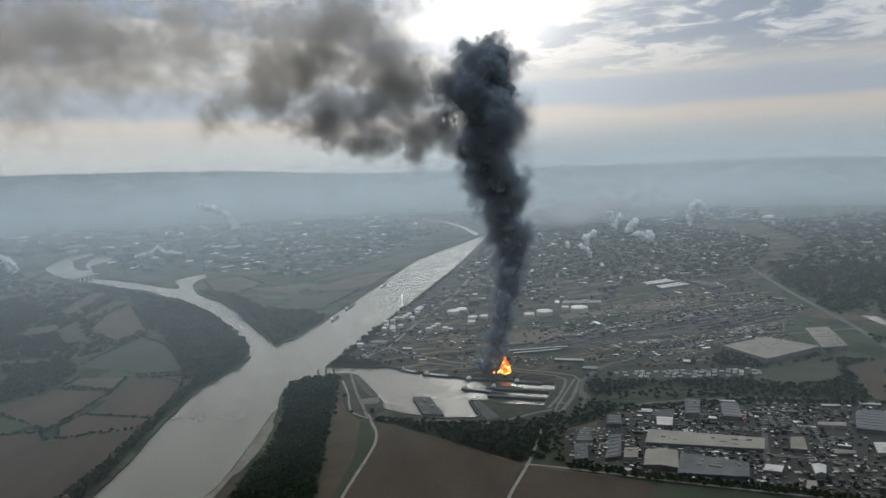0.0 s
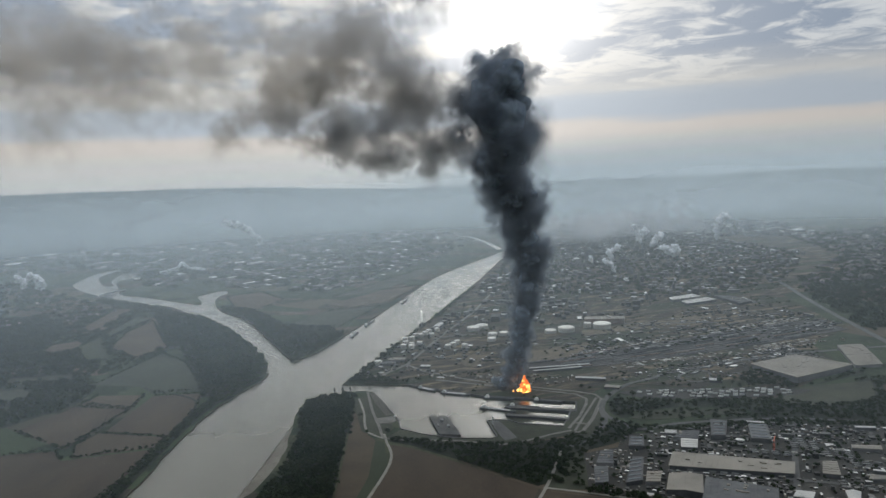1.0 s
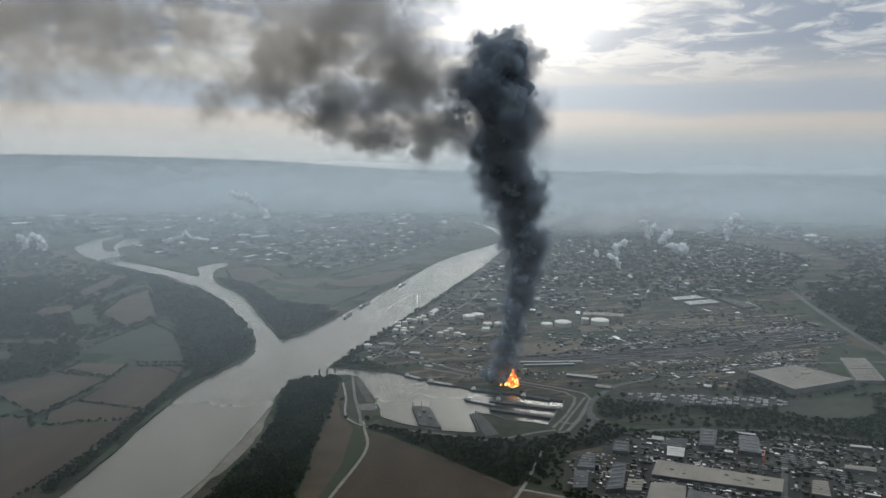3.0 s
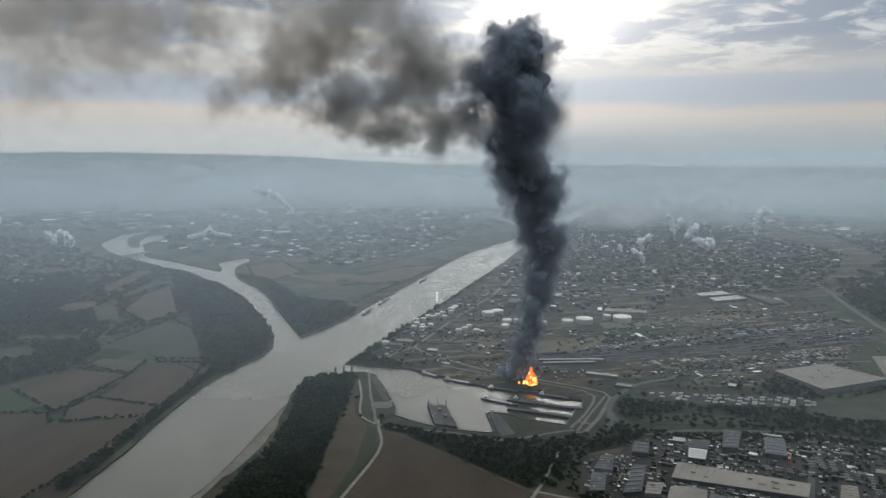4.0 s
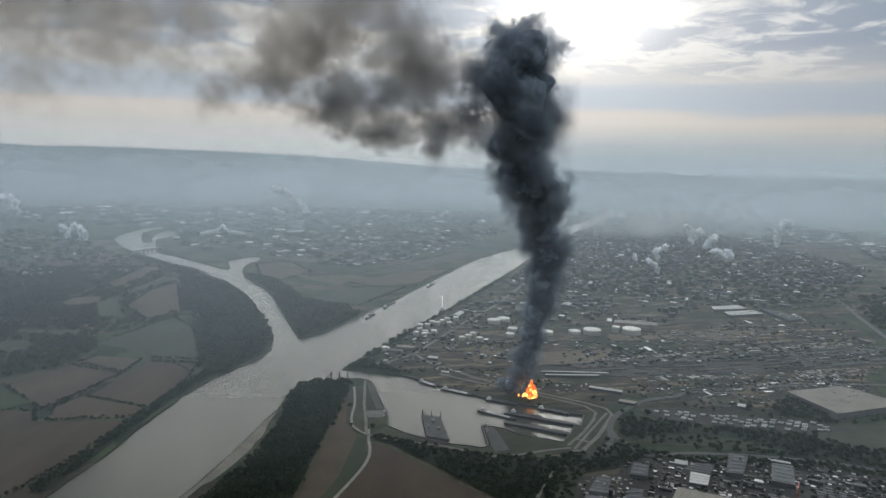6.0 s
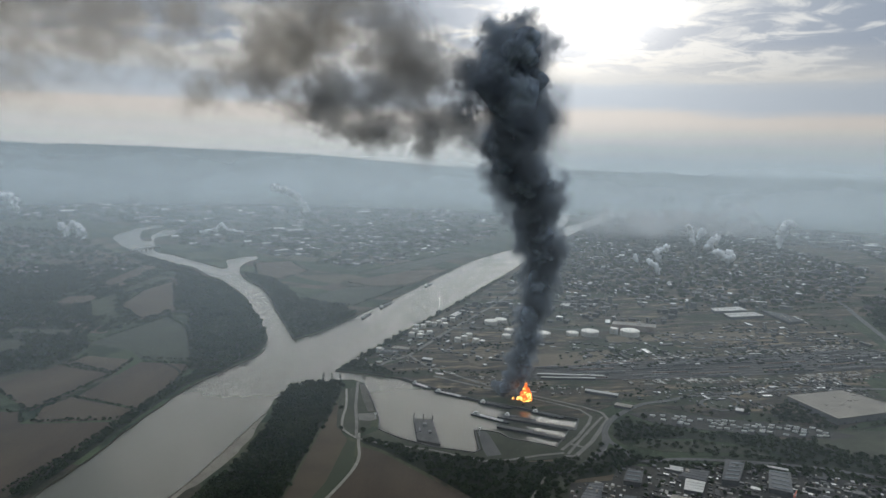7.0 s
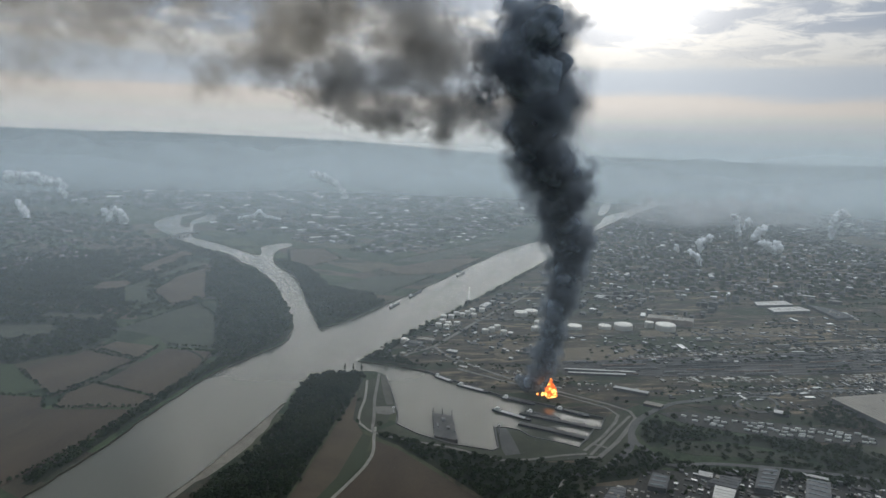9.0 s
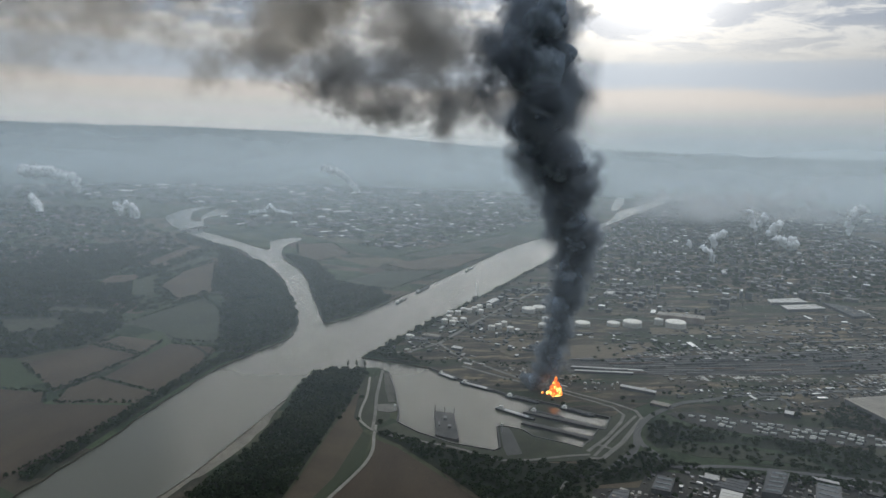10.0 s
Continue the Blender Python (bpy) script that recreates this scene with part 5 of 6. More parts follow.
def tank(x, y, r, h, label, group=""):
    """A storage tank: shell, low dome with a rim, and a stair round the shell."""
    base = tagged(empty("storage_tank", x, y), label, "tank", group)
    n = 28
    bm = bmesh.new()
    ring_into(bm, r, 0, h, n)
    part("shell", bm, M_TANK, base)
    bm = bmesh.new()
    _, b = ring_into(bm, r * 1.015, h, h + 0.25, n)
    last = b
    for k in range(1, 5):
        f = k / 5
        rr, z = r * 1.015 * math.cos(f * math.pi / 2), h + 0.25 + r * 0.16 * math.sin(f * math.pi / 2)
        nxt = [bm.verts.new((rr * math.cos(math.tau * j / n), rr * math.sin(math.tau * j / n), z)) for j in range(n)]
        for j in range(n):
            bm.faces.new((last[j], last[(j + 1) % n], nxt[(j + 1) % n], nxt[j]))
        last = nxt
    bm.faces.new(last)
    part("dome", bm, M_LIT_DOME, base)
    bm = bmesh.new()
    for k in range(12):
        a = 3.6 + k * 0.09
        box_into(bm, r, -0.35, h * k / 12, r + 0.7, 0.35, h * k / 12 + 0.2, pose(0, 0, 0, 0, 0, math.degrees(a)))
    part("stair", bm, M_PIPE, base)
    bm = bmesh.new()
    ring_into(bm, r + 0.4, 0.0, 0.5, n)
    part("footing", bm, M_CONCRETE, base)
    return base


for x, y, r, h, label, group in [
    (184, 1063, 13.0, 6.8, "large white storage tank with a domed roof", "large storage tanks"), (244, 1078, 14.0, 7.4, "large white storage tank with a domed roof", "large storage tanks"),
    (158, 1058, 9.0, 4.6, "grey-white storage tank beside a larger one", "large storage tanks"), (115, 1045, 10.5, 4.5, "low wide white storage tank", "large storage tanks"), (222, 1084, 6, 8, "small white tank between two large ones", "large storage tanks"),
    (37, 1097, 10, 6.0, "white storage tank behind the smoke", "river tanks"), (52, 1115, 10, 5.0, "white storage tank behind the smoke", "river tanks"), (66, 1052, 7.5, 5, "white storage tank in the tank farm", "river tanks"), (84, 1056, 7.5, 5, "white storage tank in the tank farm", "river tanks"), (62, 1020, 6.5, 5, "white storage tank in the tank farm", "river tanks"),
    (-5, 984, 4.6, 6.0, "white upright tank in a row of four", "row of four tanks"), (3, 996, 4.6, 6.0, "white upright tank in a row of four", "row of four tanks"), (9, 1010, 4.6, 6.0, "white upright tank in a row of four", "row of four tanks"), (20, 985, 4.6, 6.0, "white upright tank in a row of four", "row of four tanks"),
] + [(x, y, 4.4, 5.2, "white upright tank near the river bank", "bank tanks") for x, y in ((-101, 914), (-72, 1000), (-60, 1010), (-48, 1014), (-60, 996), (-31, 1068), (-42, 1081), (-57, 1070), (-72, 1046), (-23, 1105), (-48, 1066), (-62, 1050), (-36, 1096), (-70, 1022))]:
    tank(x, y, r, h, label, group)


def stack_tower(x, y, h, r, label):
    base = tagged(empty("chimney", x, y), label, "chimney", "works chimneys")
    bm = bmesh.new()
    ring_into(bm, r, 0, h, 10, r * 0.7)
    part("shaft", bm, M_CONCRETE, base)
    bm = bmesh.new()
    a, b = ring_into(bm, r * 0.85, h, h + r * 1.2, 10, r * 0.8)
    bm.faces.new(b)
    part("cap", bm, M_DOOR, base)
    return base


tower = stack_tower(443, 1858, 30, 1.7, "tall grey works chimney in the haze")
for x, y, k in [(380, 1790, 0.7), (330, 1670, 0.8), (294, 1744, 0.6), (399, 1632, 0.7), (520, 1560, 0.7), (470, 1480, 0.6), (610, 1700, 0.8), (560, 1930, 0.9), (650, 2210, 1.1), (700, 2060, 0.9), (330, 2000, 0.9), (260, 1500, 0.6), (350, 1420, 0.6), (600, 2180, 1.0), (908, 2320, 1.1), (360, 2650, 1.4), (140, 1480, 0.5), (300, 1320, 0.5), (420, 1400, 0.5), (240, 1320, 0.6), (180, 1240, 0.6), (370, 1240, 0.5), (540, 1430, 0.6), (700, 1750, 0.8)]:
    c = copy_thing(tower, pose(x, y, 0))
    c.scale = (k, k, k)

# ---- harbour ----


def pier(points, width, label):
    """A finger pier: deck on sheet-pile sides, with bollard posts."""
    line = curve_through([Vector(p) for p in points], 6)
    base = tagged(empty("pier", line[0].x, line[0].y), label, "pier", "finger piers")
    dv, df, sv, sf = [], [], [], []
    for i, p in enumerate(line):
        d = (line[min(i + 1, len(line) - 1)] - line[max(i - 1, 0)]).normalized()
        s = Vector((-d.y, d.x)) * width / 2
        q = p - line[0]
        for verts, k, z0, z1 in ((dv, 1.0, 0.5, 0.9), (sv, 0.94, -2.5, 0.5)):
            a, b = q + s * k, q - s * k
            verts += [(a.x, a.y, z0), (a.x, a.y, z1), (b.x, b.y, z1), (b.x, b.y, z0)]
        if i:
            k = 4 * i
            for faces in (df, sf):
                faces += [(k - 4 + j, k + j, k + (j + 1) % 4, k - 4 + (j + 1) % 4) for j in range(4)]
    e = 4 * (len(line) - 1)
    for faces in (df, sf):
        faces += [(0, 1, 2, 3), (e, e + 3, e + 2, e + 1)]
    for name, verts, faces, material in (("deck", dv, df, M_QUAY), ("sheet_piles", sv, sf, M_DARK_STEEL)):
        ob = new(name, mesh_from(name, verts, faces, material))
        ob.parent = base
    for i in range(1, len(line), 2):
        d = (line[i] - line[i - 1]).normalized()
        s = Vector((-d.y, d.x)) * width * 0.42
        q = line[i] - line[0] + s
        bm = bmesh.new()
        a, b = ring_into(bm, 0.22, 0.9, 2.3, 6)
        bm.faces.new(b)
        bmesh.ops.translate(bm, vec=(q.x, q.y, 0), verts=bm.verts)
        part("post", bm, M_DARK_STEEL, base)
    return base


pier([(57, 720), (95, 709), (131, 699)], 6.0, "long dark finger pier with mooring posts")
pier([(57, 695), (90, 685), (119, 675)], 6.0, "dark finger pier with mooring posts")


def jetty():
    base = tagged(empty("jetty", -8, 670), "square concrete loading jetty with corner masts", "jetty")
    c = [Vector((-16, 26)), Vector((3, 25)), Vector((16, -28)), Vector((-5, -24))]
    bm = bmesh.new()
    low = [bm.verts.new((p.x, p.y, -2.0)) for p in c]
    top = [bm.verts.new((p.x, p.y, 1.5)) for p in c]
    bm.faces.new(top), bm.faces.new(low)
    for i in range(4):
        bm.faces.new((low[i], low[(i + 1) % 4], top[(i + 1) % 4], top[i]))
    bmesh.ops.recalc_face_normals(bm, faces=bm.faces)
    part("deck", bm, M_QUAY, base)
    for u in (0.06, 0.5, 0.94):
        for v in (0.05, 0.35, 0.65, 0.95):
            p = c[0].lerp(c[1], u).lerp(c[3].lerp(c[2], u), v)
            if 0.06 < u < 0.94 and v not in (0.05, 0.95):
                continue
            bm = bmesh.new()
            a, b = ring_into(bm, 0.8, -3.0, 1.9, 8)
            bm.faces.new(b)
            p = p * 1.05
            bmesh.ops.translate(bm, vec=(p.x, p.y, 0), verts=bm.verts)
            part("pile", bm, M_DARK_STEEL, base)
    for p in c[:2] + [(c[0] + c[1]) / 2]:
        bm = bmesh.new()
        a, b = ring_into(bm, 0.28, 1.5, 7.5, 6, 0.18)
        bm.faces.new(b)
        bmesh.ops.translate(bm, vec=(p.x * 0.95, p.y * 0.95, 0), verts=bm.verts)
        part("mast", bm, M_DARK_STEEL, base)
    for x, y, l, w, h in ((-3, 10, 5, 3, 2.2), (4, -6, 4, 2.6, 1.8), (-6, -2, 7, 1.2, 1.0)):
        bm = bmesh.new()
        box_into(bm, -l / 2, -w / 2, 1.5, l / 2, w / 2, 1.5 + h, pose(x, y, 0, 0, 0, -75))
        box_into(bm, -l / 2 - 0.1, -w / 2 - 0.1, 1.5 + h, l / 2 + 0.1, w / 2 + 0.1, 1.7 + h, pose(x, y, 0, 0, 0, -75))
        part("cabin", bm, M_WALL_PALE, base)


jetty()


def mast(x, y, h, label):
    base = tagged(empty("mast", x, y), label, "mast")
    bm = bmesh.new()
    a, b = ring_into(bm, 0.45, 0, h, 8, 0.22)
    bm.faces.new(b)
    part("pole", bm, M_PIPE, base)
    bm = bmesh.new()
    box_into(bm, -0.9, -0.5, h, 0.9, 0.5, h + 1.4)
    part("head", bm, M_WHITE, base)
    bm = bmesh.new()
    box_into(bm, -0.9, -0.9, 0, 0.9, 0.9, 0.6)
    part("footing", bm, M_CONCRETE, base)


mast(-50, 1157, 24, "tall slim pale mast on the river bank")
mast(41, 668, 7, "slim dark mast on the quay corner")
mast(-60, 690, 5, "slim mast on the harbour spit")


def quay_wall(points, label):
    verts, faces = [], []
    line = [Vector(p) for p in points]
    for i, p in enumerate(line):
        d = (line[min(i + 1, len(line) - 1)] - line[max(i - 1, 0)]).normalized()
        s = Vector((-d.y, d.x)) * 0.8
        verts += [(p.x + s.x, p.y + s.y, -2.5), (p.x + s.x, p.y + s.y, 0.75), (p.x - s.x, p.y - s.y, 0.75), (p.x - s.x, p.y - s.y, -2.5)]
        if i:
            k = 4 * i
            faces += [(k - 4 + j, k + j, k + (j + 1) % 4, k - 4 + (j + 1) % 4) for j in range(4)]
    tagged(new("quay_wall", mesh_from("quay_wall", verts, faces, M_QUAY)), label, "wall", kind="structure")


quay_wall([(36, 681), (43, 639), (39, 633), (4, 637), (-30, 651), (-52, 667)], "dark steel and concrete quay wall of the basin")
quay_wall([(-54, 815), (-25, 796), (8, 776), (36, 760), (67, 751), (95, 742), (116, 733), (136, 727)], "dark steel and concrete quay wall of the basin")
quay_wall([(36, 681), (46, 682), (59, 679), (69, 668), (96, 661), (110, 656), (113, 666), (118, 676), (121, 687), (124, 697), (131, 700), (133, 713), (136, 727)], "concrete quay wall at the harbour's end")
quay_wall([(-52, 667), (-56, 690), (-64, 713), (-78, 751), (-94, 790)], "stone quay wall of the harbour spit")


def barge(x, y, heading, length, label, hatch, group):
    """A river barge: hull with raked ends, hatch covers, deckhouse and bridge."""
    base = tagged(empty("barge", x, y, -1.2, math.degrees(heading)), label, "ship", group)
    w = 5.2
    sections = [(-0.5, 0.55, 1.6), (-0.46, 0.92, 1.5), (-0.3, 1.0, 1.4), (0.3, 1.0, 1.4), (0.42, 0.85, 1.6), (0.48, 0.45, 1.9), (0.5, 0.12, 2.1)]
    bm = bmesh.new()
    rows = []
    for u, k, h in sections:
        rows.append([bm.verts.new((u * length, s * w / 2 * k * f, z)) for s, f, z in ((-1, 0.85, -0.4), (-1, 1.0, h), (1, 1.0, h), (1, 0.85, -0.4))])
    for a, b in zip(rows, rows[1:]):
        for j in range(3):
            bm.faces.new((a[j], b[j], b[j + 1], a[j + 1]))
    bm.faces.new(rows[0]), bm.faces.new(rows[-1])
    bmesh.ops.recalc_face_normals(bm, faces=bm.faces)
    part("hull", bm, M_HULL, base)
    n = 5
    for k in range(n):
        a, b = -0.28 + 0.62 * k / n, -0.28 + 0.62 * (k + 0.94) / n
        bm = bmesh.new()
        box_into(bm, a * length, -w * 0.38, 1.4, b * length, w * 0.38, 2.0)
        part("hatch_cover", bm, hatch, base)
    bm = bmesh.new()
    box_into(bm, -0.44 * length, -w * 0.36, 1.5, -0.31 * length, w * 0.36, 2.7)
    part("deckhouse", bm, M_WHITE, base)
    bm = bmesh.new()
    box_into(bm, -0.40 * length, -w * 0.26, 2.7, -0.335 * length, w * 0.26, 4.0)
    box_into(bm, -0.405 * length, -w * 0.3, 4.0, -0.33 * length, w * 0.3, 4.15)
    part("bridge", bm, M_WHITE, base)


def bridge(a, b, label):
    """A low road bridge: deck, two rails, piers in the water."""
    a, b = Vector(a), Vector(b)
    base = tagged(empty("bridge", a.x, a.y), label, "bridge")
    turn = math.degrees(math.atan2((b - a).y, (b - a).x))
    length = (b - a).length
    for name, y0, y1, z0, z1, material in (("deck", -3.5, 3.5, 3.6, 4.6, M_CONCRETE), ("rail", -3.5, -3.2, 4.6, 5.8, M_PIPE), ("rail", 3.2, 3.5, 4.6, 5.8, M_PIPE)):
        bm = bmesh.new()
        box_into(bm, 0, y0, z0, length, y1, z1, pose(0, 0, 0, 0, 0, turn))
        part(name, bm, material, base)
    for k in range(1, 6):
        bm = bmesh.new()
        box_into(bm, length * k / 6 - 1.2, -2.6, -3.0, length * k / 6 + 1.2, 2.6, 3.6, pose(0, 0, 0, 0, 0, turn))
        part("pier", bm, M_CONCRETE, base)
    for k in (0.0, 1.0):
        bm = bmesh.new()
        box_into(bm, length * k - 3, -3.2, -0.5, length * k + 3, 3.2, 3.6, pose(0, 0, 0, 0, 0, turn))
        part("abutment", bm, M_CONCRETE, base)


bridge((-868, 1640), (-846, 1722), "long pale road bridge over the side arm")
barge(-161, 1107, math.atan2(37, 6), 37, "dark river barge under way", M_DARK_STEEL, "barges on the river")
barge(-146, 1196, math.atan2(54, 11), 55, "long dark river barge under way", M_DARK_STEEL, "barges on the river")
barge(-98, 1400, math.atan2(41, 10), 42, "dark river barge under way", M_DARK_STEEL, "barges on the river")
barge(4, 774, math.atan2(-16, 38), 38, "dark barge with grey hatches moored at the quay", M_PIPE, "moored barges")
barge(-30, 795, math.atan2(-22, 32), 26, "small dark barge moored at the quay", M_PIPE, "moored barges")
barge(53, 751, math.atan2(-12, 36), 36, "dark tank barge moored beside the fire", M_DARK_STEEL, "moored barges")
barge(106, 734, math.atan2(-15, 38), 34, "dark tank barge moored below the fire", M_DARK_STEEL, "moored barges")
barge(49, 714, math.atan2(-19, 39), 42, "grey tank barge moored at the end of a finger pier", M_PIPE, "moored barges")
barge(78, 720, math.atan2(-11, 38), 34, "dark tank barge moored at a finger pier", M_DARK_STEEL, "moored barges")

# ---- the fire ----


def flame_material():
    m = bpy.data.materials.new("burning_gas")
    m.use_nodes = True
    t = Tree(m.node_tree)
    t.nodes.clear()
    co = t.add("ShaderNodeNewGeometry").outputs["Position"]
    a = t.noise(co, 0.16, 4.0, 0.6, 0.5)
    hot = t.ramp(a, (0.44, 0.62, 0.0, 1.0))
    col = t.mix(hot, (1.0, 0.16, 0.02, 1), (1.0, 0.58, 0.13, 1))
    power = t.math("ADD", 1.1, t.math("MULTIPLY", hot, 3.2))
    e = t.add("ShaderNodeEmission", {0: col, 1: power})
    t.links.new(e.outputs[0], t.add("ShaderNodeOutputMaterial").inputs[0])
    return m


M_FLAME = flame_material()


def fire(x, y, tongues, label):
    base = tagged(empty("fire", x, y), label, "fire")
    for k, (dx, dy, h, r) in enumerate(tongues):
        bm = bmesh.new()
        bmesh.ops.create_icosphere(bm, subdivisions=4, radius=1.0)
        for v in bm.verts:
            u = (v.co.z + 1) / 2
            slim = (1 - u) ** 0.55 * (0.55 + 0.9 * u) if u < 1 else 0.0
            wob = 0.55 * noise.noise((v.co.x * 1.6 + k * 7, v.co.y * 1.6, u * 4.0)) + 0.3 * noise.noise((v.co.x * 4 + k, v.co.y * 4, u * 9.0))
            f = max(0.02, slim * (1.0 + wob))
            l = max(1e-6, math.hypot(v.co.x, v.co.y))
            v.co = (dx + v.co.x / l * r * f * min(1, l * 1.6) + 1.5 * u * u * noise.noise((k * 3.1, u * 3, 1)), dy + v.co.y / l * r * f * min(1, l * 1.6), h * u)
        part("flame", bm, M_FLAME, base)


fire(84, 768, [(0, 0, 21, 3.2), (3, -1, 16, 3.6), (-3, 1, 11, 3.2), (1, -2, 18, 3.0), (5, 1, 9, 2.8), (-7, 2, 4, 2.0), (-1, -3, 13, 3.4), (-12, 3, 2.5, 1.6)], "tall yellow and orange flames on the quay")

# ---- steam from the works ----
steam_rng = np.random.default_rng(31)
PLUMES = [
    ([(-1660, 2256, 25, 7), (-1672, 2256, 60, 12), (-1720, 2256, 82, 16), (-1800, 2256, 86, 20), (-1900, 2256, 95, 22)], 0.5),
    ([(-1420, 1808, 5, 5), (-1450, 1830, 20, 8), (-1490, 1850, 45, 8)], 0.45),
    ([(-1172, 1824, 5, 6), (-1176, 1824, 26, 9), (-1185, 1824, 40, 7)], 0.6),
    ([(-1112, 1807, 4, 7), (-1120, 1807, 28, 11), (-1135, 1807, 42, 8)], 0.6),
    ([(-905, 2079, 4, 4), (-855, 2079, 12, 5), (-838, 2079, 30, 5), (-815, 2079, 14, 4), (-765, 2079, 8, 4)], 0.5),
    ([(-822, 2939, 8, 8), (-850, 2939, 40, 11), (-885, 2939, 75, 12), (-930, 2939, 100, 14), (-985, 2939, 110, 12)], 0.6),
    ([(622, 2181, 20, 4), (612, 2181, 45, 6), (600, 2181, 75, 7)], 0.30),
    ([(668, 2204, 10, 8), (680, 2204, 28, 13), (700, 2204, 40, 11)], 0.28),
    ([(640, 1926, 6, 5), (630, 1926, 22, 9), (612, 1926, 30, 8)], 0.5),
    ([(655, 1926, 6, 5), (652, 1926, 24, 9), (640, 1926, 36, 7)], 0.5),
    ([(918, 2310, 10, 5), (918, 2310, 42, 9), (928, 2310, 68, 13), (940, 2310, 84, 12)], 0.6),
    ([(376, 1777, 16, 3), (372, 1777, 30, 5)], 0.4),
    ([(447, 1849, 12, 5), (440, 1849, 30, 7), (462, 1849, 46, 8)], 0.5),
    ([(720, 2510, 10, 6), (735, 2510, 30, 10)], 0.3),
    ([(402, 1640, 10, 3), (396, 1640, 26, 5), (380, 1640, 36, 5)], 0.3),
    ([(-1380, 2500, 20, 14), (-1400, 2500, 60, 22)], 0.12),
]
for line, dens in PLUMES:
    puffs = strung(steam_rng, [[(a, b, c, 1.5 * r) for a, b, c, r in line]], 0.5, 0.22, min(0.8, dens))
    if dens > 0.2:
        tagged(billow_body("steam_plume", steam_rng, puffs, M_STEAM_CORE, 0.0, 9, 0.85), "dense white steam drifting from the works", "steam", kind="stuff")
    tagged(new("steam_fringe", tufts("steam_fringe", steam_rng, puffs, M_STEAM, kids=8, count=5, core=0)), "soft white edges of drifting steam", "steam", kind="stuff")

# ---- single trees ----


def tree(name, h, r, label, material, seed, slim=False):
    """A trunk with limbs and a crown of leaf clumps."""
    rng_t = np.random.default_rng(seed)
    base = tagged(empty(name, 0, 0), label, "tree")
    bm = bmesh.new()
    ring_into(bm, 0.05 * h, 0, h * 0.75, 7, 0.015 * h)
    for k in range(5):
        a = k * 1.3
        vs = []
        z0 = h * (0.3 + 0.07 * k)
        for s, rad in ((0.0, 0.018 * h), (1.0, 0.006 * h)):
            c = Vector((math.cos(a), math.sin(a), 0)) * r * 0.6 * s + Vector((0, 0, z0 + h * 0.2 * s))
            vs.append([bm.verts.new((c.x + rad * math.cos(j * 2.1), c.y + rad * math.sin(j * 2.1), c.z)) for j in range(3)])
        for j in range(3):
            bm.faces.new((vs[0][j], vs[0][(j + 1) % 3], vs[1][(j + 1) % 3], vs[1][j]))
    part("trunk", bm, M_BARK, base)
    spots = [(0, 0, h, r)] if not slim else [(0, 0, h, r), (0, 0, h * 0.8, r * 0.9), (0, 0, h * 1.25, r * 0.6)]
    crown = new("crown", triangles("crown", leaf_cloud(rng_t, spots, 170), material))
    crown.parent = base
    return base


tree_a = tree("tree", 6.0, 3.4, "broad dark green tree on the river bank", M_LEAF, 1)
tree_a.matrix_world = pose(-81, 826, 0)
tree_b = tree("poplar_tree", 8.0, 1.7, "slim dark poplar at the tip of the spit", M_LEAF_TALL, 2, True)
tree_b.matrix_world = pose(-140, 791, 0)
for x, y in ((-131, 793), (-122, 794)):
    copy_thing(tree_b, pose(x, y, 0, 0, 0, x * 7))
bank_rng = random.Random(4)
for x, y in [(-68, 838), (-60, 826), (-104, 832), (-118, 842), (-124, 860), (-118, 884), (-112, 906), (-106, 930), (-100, 955), (-95, 985), (-90, 1008), (-206, 1002), (-203, 1030), (-193, 1062), (-186, 1085), (-176, 1120), (-214, 982), (-224, 968), (-105, 690), (-104, 672), (-102, 655), (-98, 706), (-85, 658), (-64, 656), (-107, 716), (-280, 800), (-262, 838), (-253, 872), (-262, 915), (-112, 770), (-118, 782), (-148, 775), (-164, 752), (-168, 735), (-286, 740), (-291, 690), (-287, 650), (-284, 610), (-283, 575), (150, 662), (146, 650), (140, 638), (136, 628), (176, 740), (184, 735), (160, 768), (200, 735), (150, 770), (258, 806), (310, 770), (322, 764), (340, 760), (352, 772)]:
    k = bank_rng.uniform(0.65, 1.15)
    c = copy_thing(tree_a, pose(x, y, 0, 0, 0, bank_rng.uniform(0, 360)))
    c.scale = (k, k, k * bank_rng.uniform(0.9, 1.2))

# ---- vehicles ----


def lorry(name, body, label, group):
    """A box lorry: body, cab, four wheels."""
    base = tagged(empty(name, 0, 0), label, "lorry", group)
    bm = bmesh.new()
    vs = box_into(bm, -3.2, -0.62, 0.55, 1.9, 0.62, 1.95)
    bmesh.ops.bevel(bm, geom=bm.edges[:], offset=0.06, segments=1, affect="EDGES")
    part("body", bm, body, base)
    bm = bmesh.new()
    box_into(bm, 2.0, -0.58, 0.35, 3.1, 0.58, 1.6)
    for v in bm.verts:
        if v.co.x > 3 and v.co.z > 1:
            v.co.x -= 0.25
    part("cab", bm, M_WALL_GREY, base)
    for x, y in ((-2.3, -0.5), (-2.3, 0.5), (2.4, -0.5), (2.4, 0.5)):
        bm = bmesh.new()
        a, b = ring_into(bm, 0.3, -0.12, 0.12, 10)
        bm.faces.new(a), bm.faces.new(b)
        bmesh.ops.transform(bm, matrix=pose(x, y, 0.3, 90), verts=bm.verts)
        part("wheel", bm, M_TYRE, base)
    return base


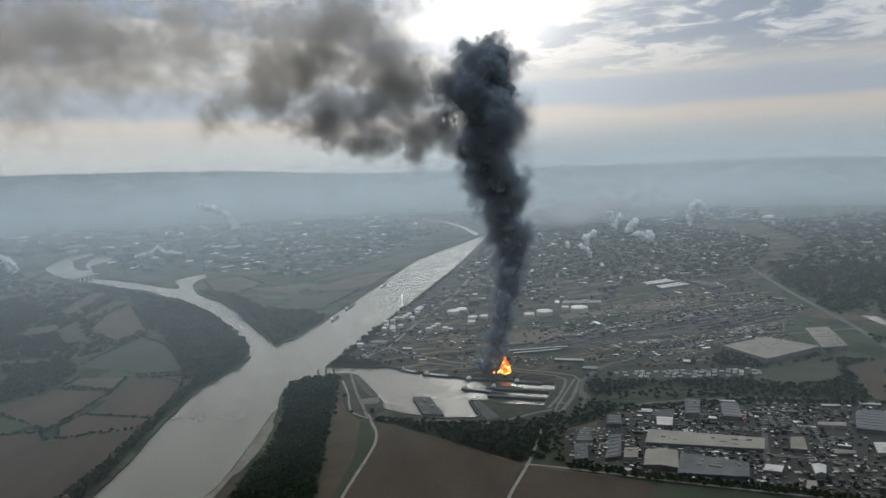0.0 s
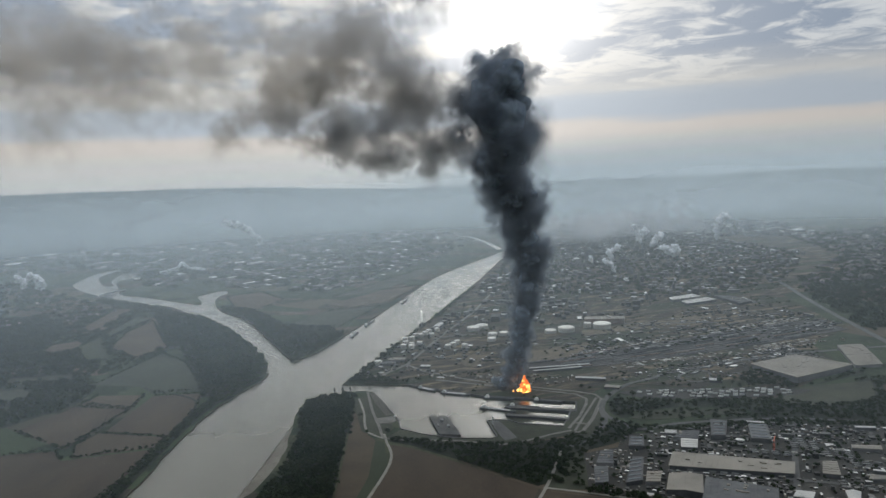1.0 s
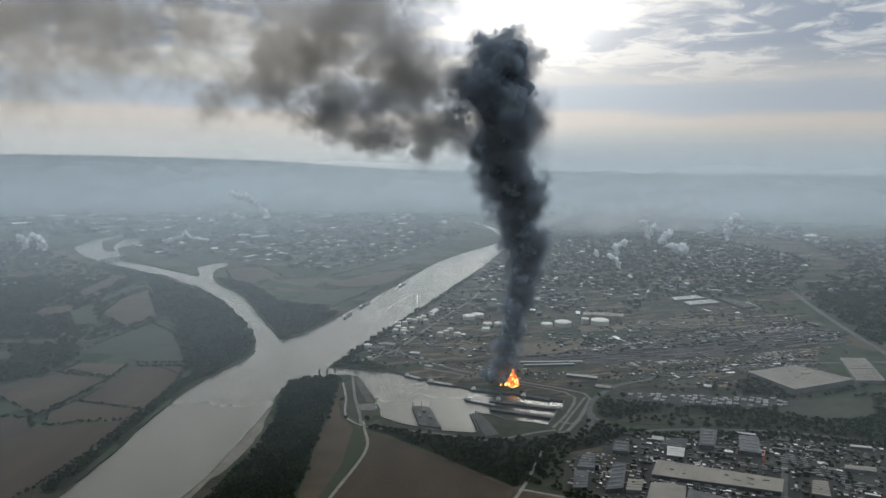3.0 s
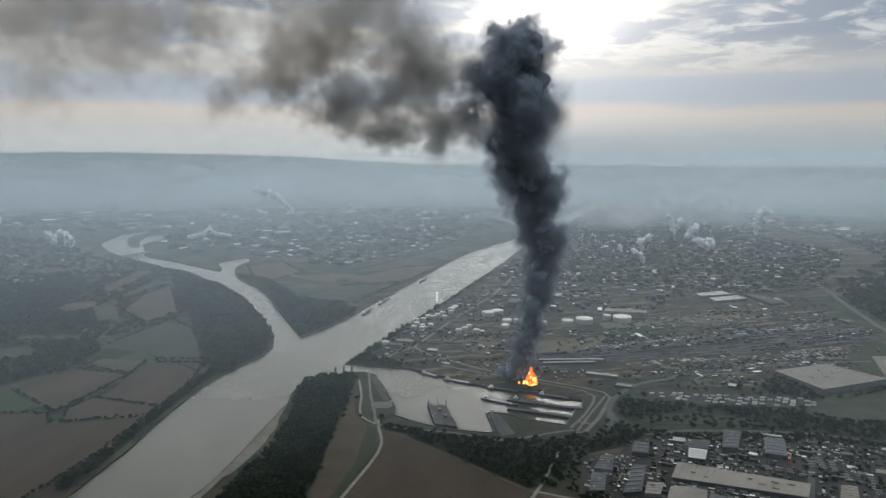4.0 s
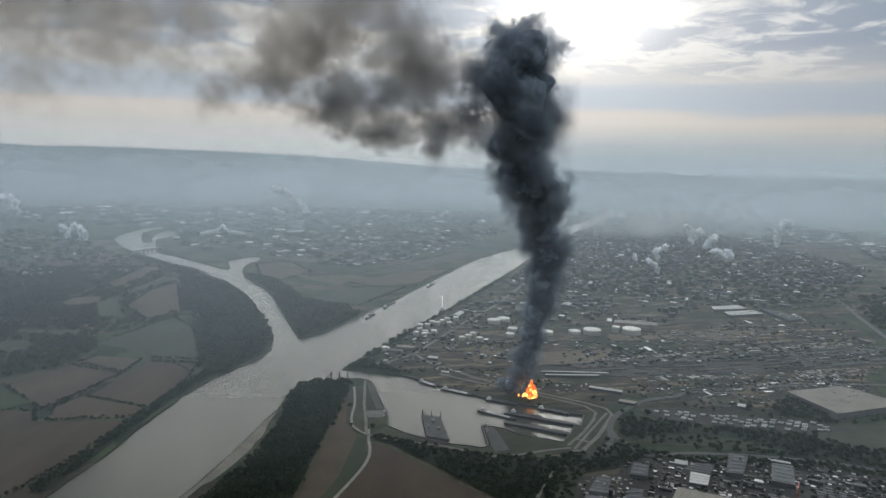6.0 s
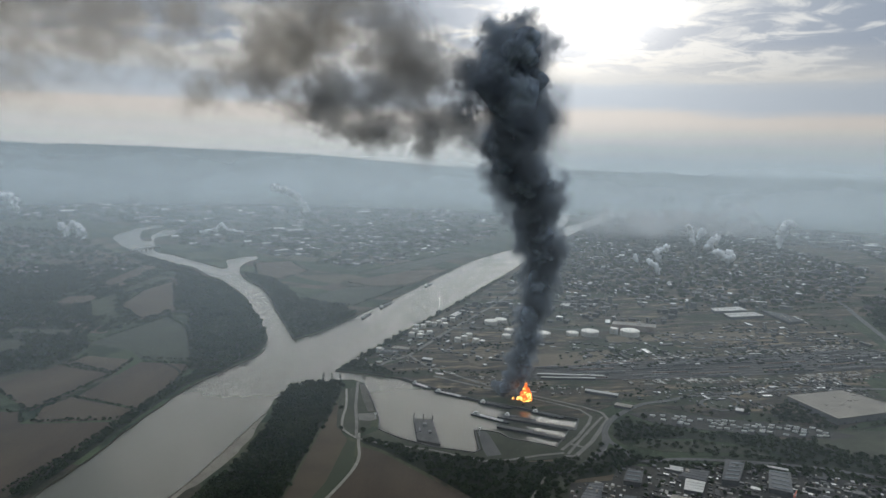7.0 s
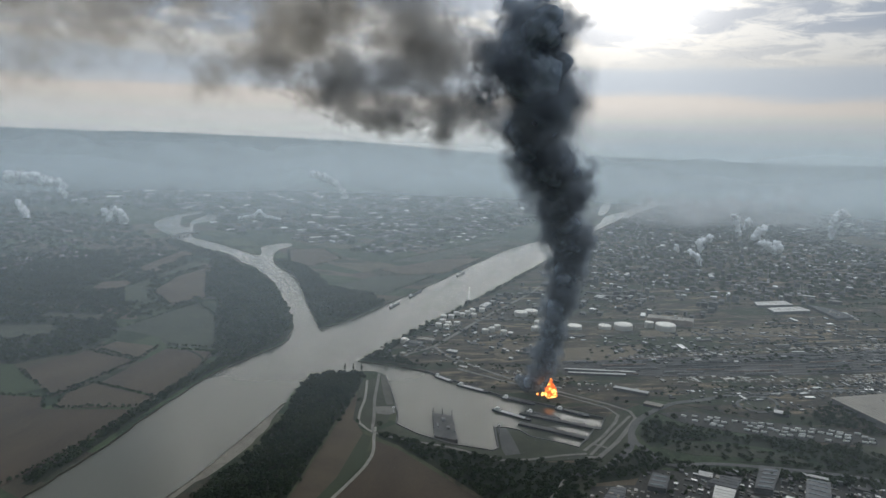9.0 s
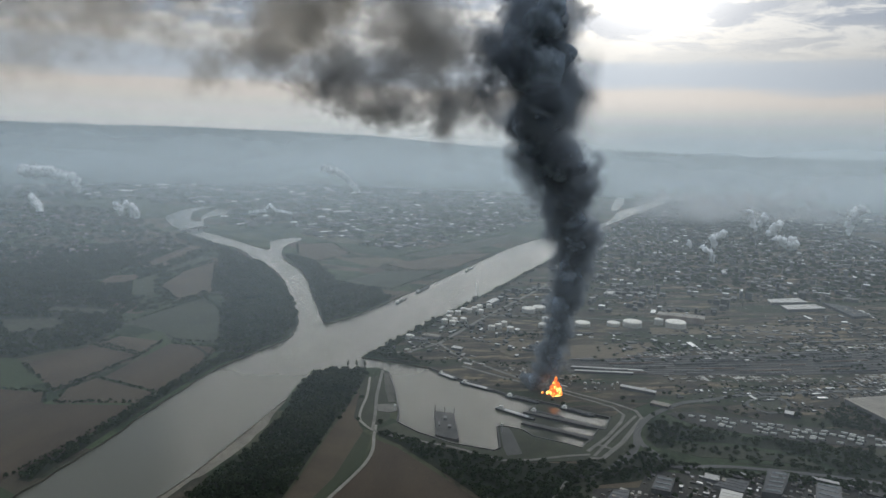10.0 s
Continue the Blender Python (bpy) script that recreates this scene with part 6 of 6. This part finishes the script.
YARD_Z = 0.24
sheet("lorry_park", [(188, 752), (214, 727), (291, 718), (372, 720), (400, 735), (340, 752), (270, 757), (215, 762)], 0.3, M_YARD, "asphalt lorry park beside the wood", "yard")
white_lorry = lorry("lorry", M_WHITE, "white box lorry in the lorry park", "parked lorries")
white_lorry.matrix_world = pose(212, 748, 0.3, 0, 0, -12)
grey_lorry = lorry("lorry", M_WALL_PALE, "pale grey box lorry on the estate", "estate lorries")
grey_lorry.matrix_world = pose(305, 590, YARD_Z, 0, 0, -20)
park_rng = random.Random(8)
for row in range(4):
    for k in range(21):
        u = k / 20
        x, y = 214 + 150 * u + 4 * row, 752 - 7.0 * row - 8 * math.sin(u * 2.2) + park_rng.uniform(-2.2, 2.2)
        x += park_rng.uniform(-1.5, 1.5)
        if (row or k) and park_rng.random() < 0.62:
            copy_thing(white_lorry, pose(x, y, 0.3, 0, 0, -10 + park_rng.uniform(-4, 4)))
for x0, y0, nx, ny in ((300, 582, 3, 5), (318, 560, 3, 4), (262, 575, 4, 2), (330, 540, 3, 3), (225, 555, 5, 1), (196, 545, 6, 1), (300, 505, 3, 3)):
    for i in range(nx):
        for j in range(ny):
            if park_rng.random() < 0.8:
                copy_thing(grey_lorry, pose(x0 + i * 8.2 + j * 1.2, y0 + j * 4.6 - i * 2.6, YARD_Z, 0, 0, -18 + park_rng.uniform(-5, 5)))


def wagon(body, label):
    base = tagged(empty("goods_wagon", 0, 0), label, "wagon", "railway wagons")
    bm = bmesh.new()
    box_into(bm, -3.6, -0.65, 0.75, 3.6, 0.65, 2.0)
    box_into(bm, -3.55, -0.5, 2.0, 3.55, 0.5, 2.15)
    part("body", bm, body, base)
    bm = bmesh.new()
    box_into(bm, -3.7, -0.5, 0.5, 3.7, 0.5, 0.75)
    part("underframe", bm, M_DARK_STEEL, base)
    for x in (-2.5, 2.5):
        bm = bmesh.new()
        a, b = ring_into(bm, 0.27, -0.55, 0.55, 8)
        bm.faces.new(a), bm.faces.new(b)
        bmesh.ops.transform(bm, matrix=pose(x, 0, 0.27, 90), verts=bm.verts)
        part("wheelset", bm, M_DARK_STEEL, base)
    return base


kinds = [wagon(M_WALL_PALE, "pale covered goods wagon on the yard track"), wagon(M_WALL_GREY, "grey goods wagon on the yard track"), wagon(M_WALL_BRICK, "rusty brown goods wagon on the yard track")]
first = [True, True, True]
for k in range(9):
    u = park_rng.uniform(10, 60)
    while u < 500:
        if park_rng.random() < 0.62:
            kind = park_rng.choice([0, 0, 1, 1, 2])
            for j in range(park_rng.randint(3, 9)):
                a, b = yard_point(u, -26 + k * 8.5), yard_point(u + 1, -26 + k * 8.5)
                m = pose(a.x, a.y, 0.86, 0, 0, math.degrees(math.atan2(b.y - a.y, b.x - a.x)))
                if first[kind]:
                    kinds[kind].matrix_world, first[kind] = m, False
                else:
                    copy_thing(kinds[kind], m)
                u += 7.9
        u += park_rng.uniform(15, 60)


def tower_crane(x, y, h, label):
    base = tagged(empty("tower_crane", x, y), label, "crane")
    bm = bmesh.new()
    for sx, sy in ((-0.5, -0.5), (0.5, -0.5), (0.5, 0.5), (-0.5, 0.5)):
        box_into(bm, sx - 0.09, sy - 0.09, 0, sx + 0.09, sy + 0.09, h)
    for k in range(int(h / 1.2)):
        box_into(bm, -0.5, -0.55, k * 1.2, 0.5, -0.45, k * 1.2 + 0.12)
        box_into(bm, -0.5, 0.45, k * 1.2 + 0.6, 0.5, 0.55, k * 1.2 + 0.72)
    part("tower", bm, M_CRANE_RED, base)
    bm = bmesh.new()
    box_into(bm, -3.5, -0.35, h, 9, 0.35, h + 0.6, pose(0, 0, 0, 0, 0, 60))
    part("jib", bm, M_CRANE_RED, base)
    bm = bmesh.new()
    box_into(bm, -3.4, -0.6, h - 1.0, -2.2, 0.6, h, pose(0, 0, 0, 0, 0, 60))
    part("counterweight", bm, M_CONCRETE, base)
    bm = bmesh.new()
    box_into(bm, -1.2, -1.2, 0, 1.2, 1.2, 0.5)
    part("footing", bm, M_CONCRETE, base)


tower_crane(279, 576, 11, "red lattice crane in the estate yard")
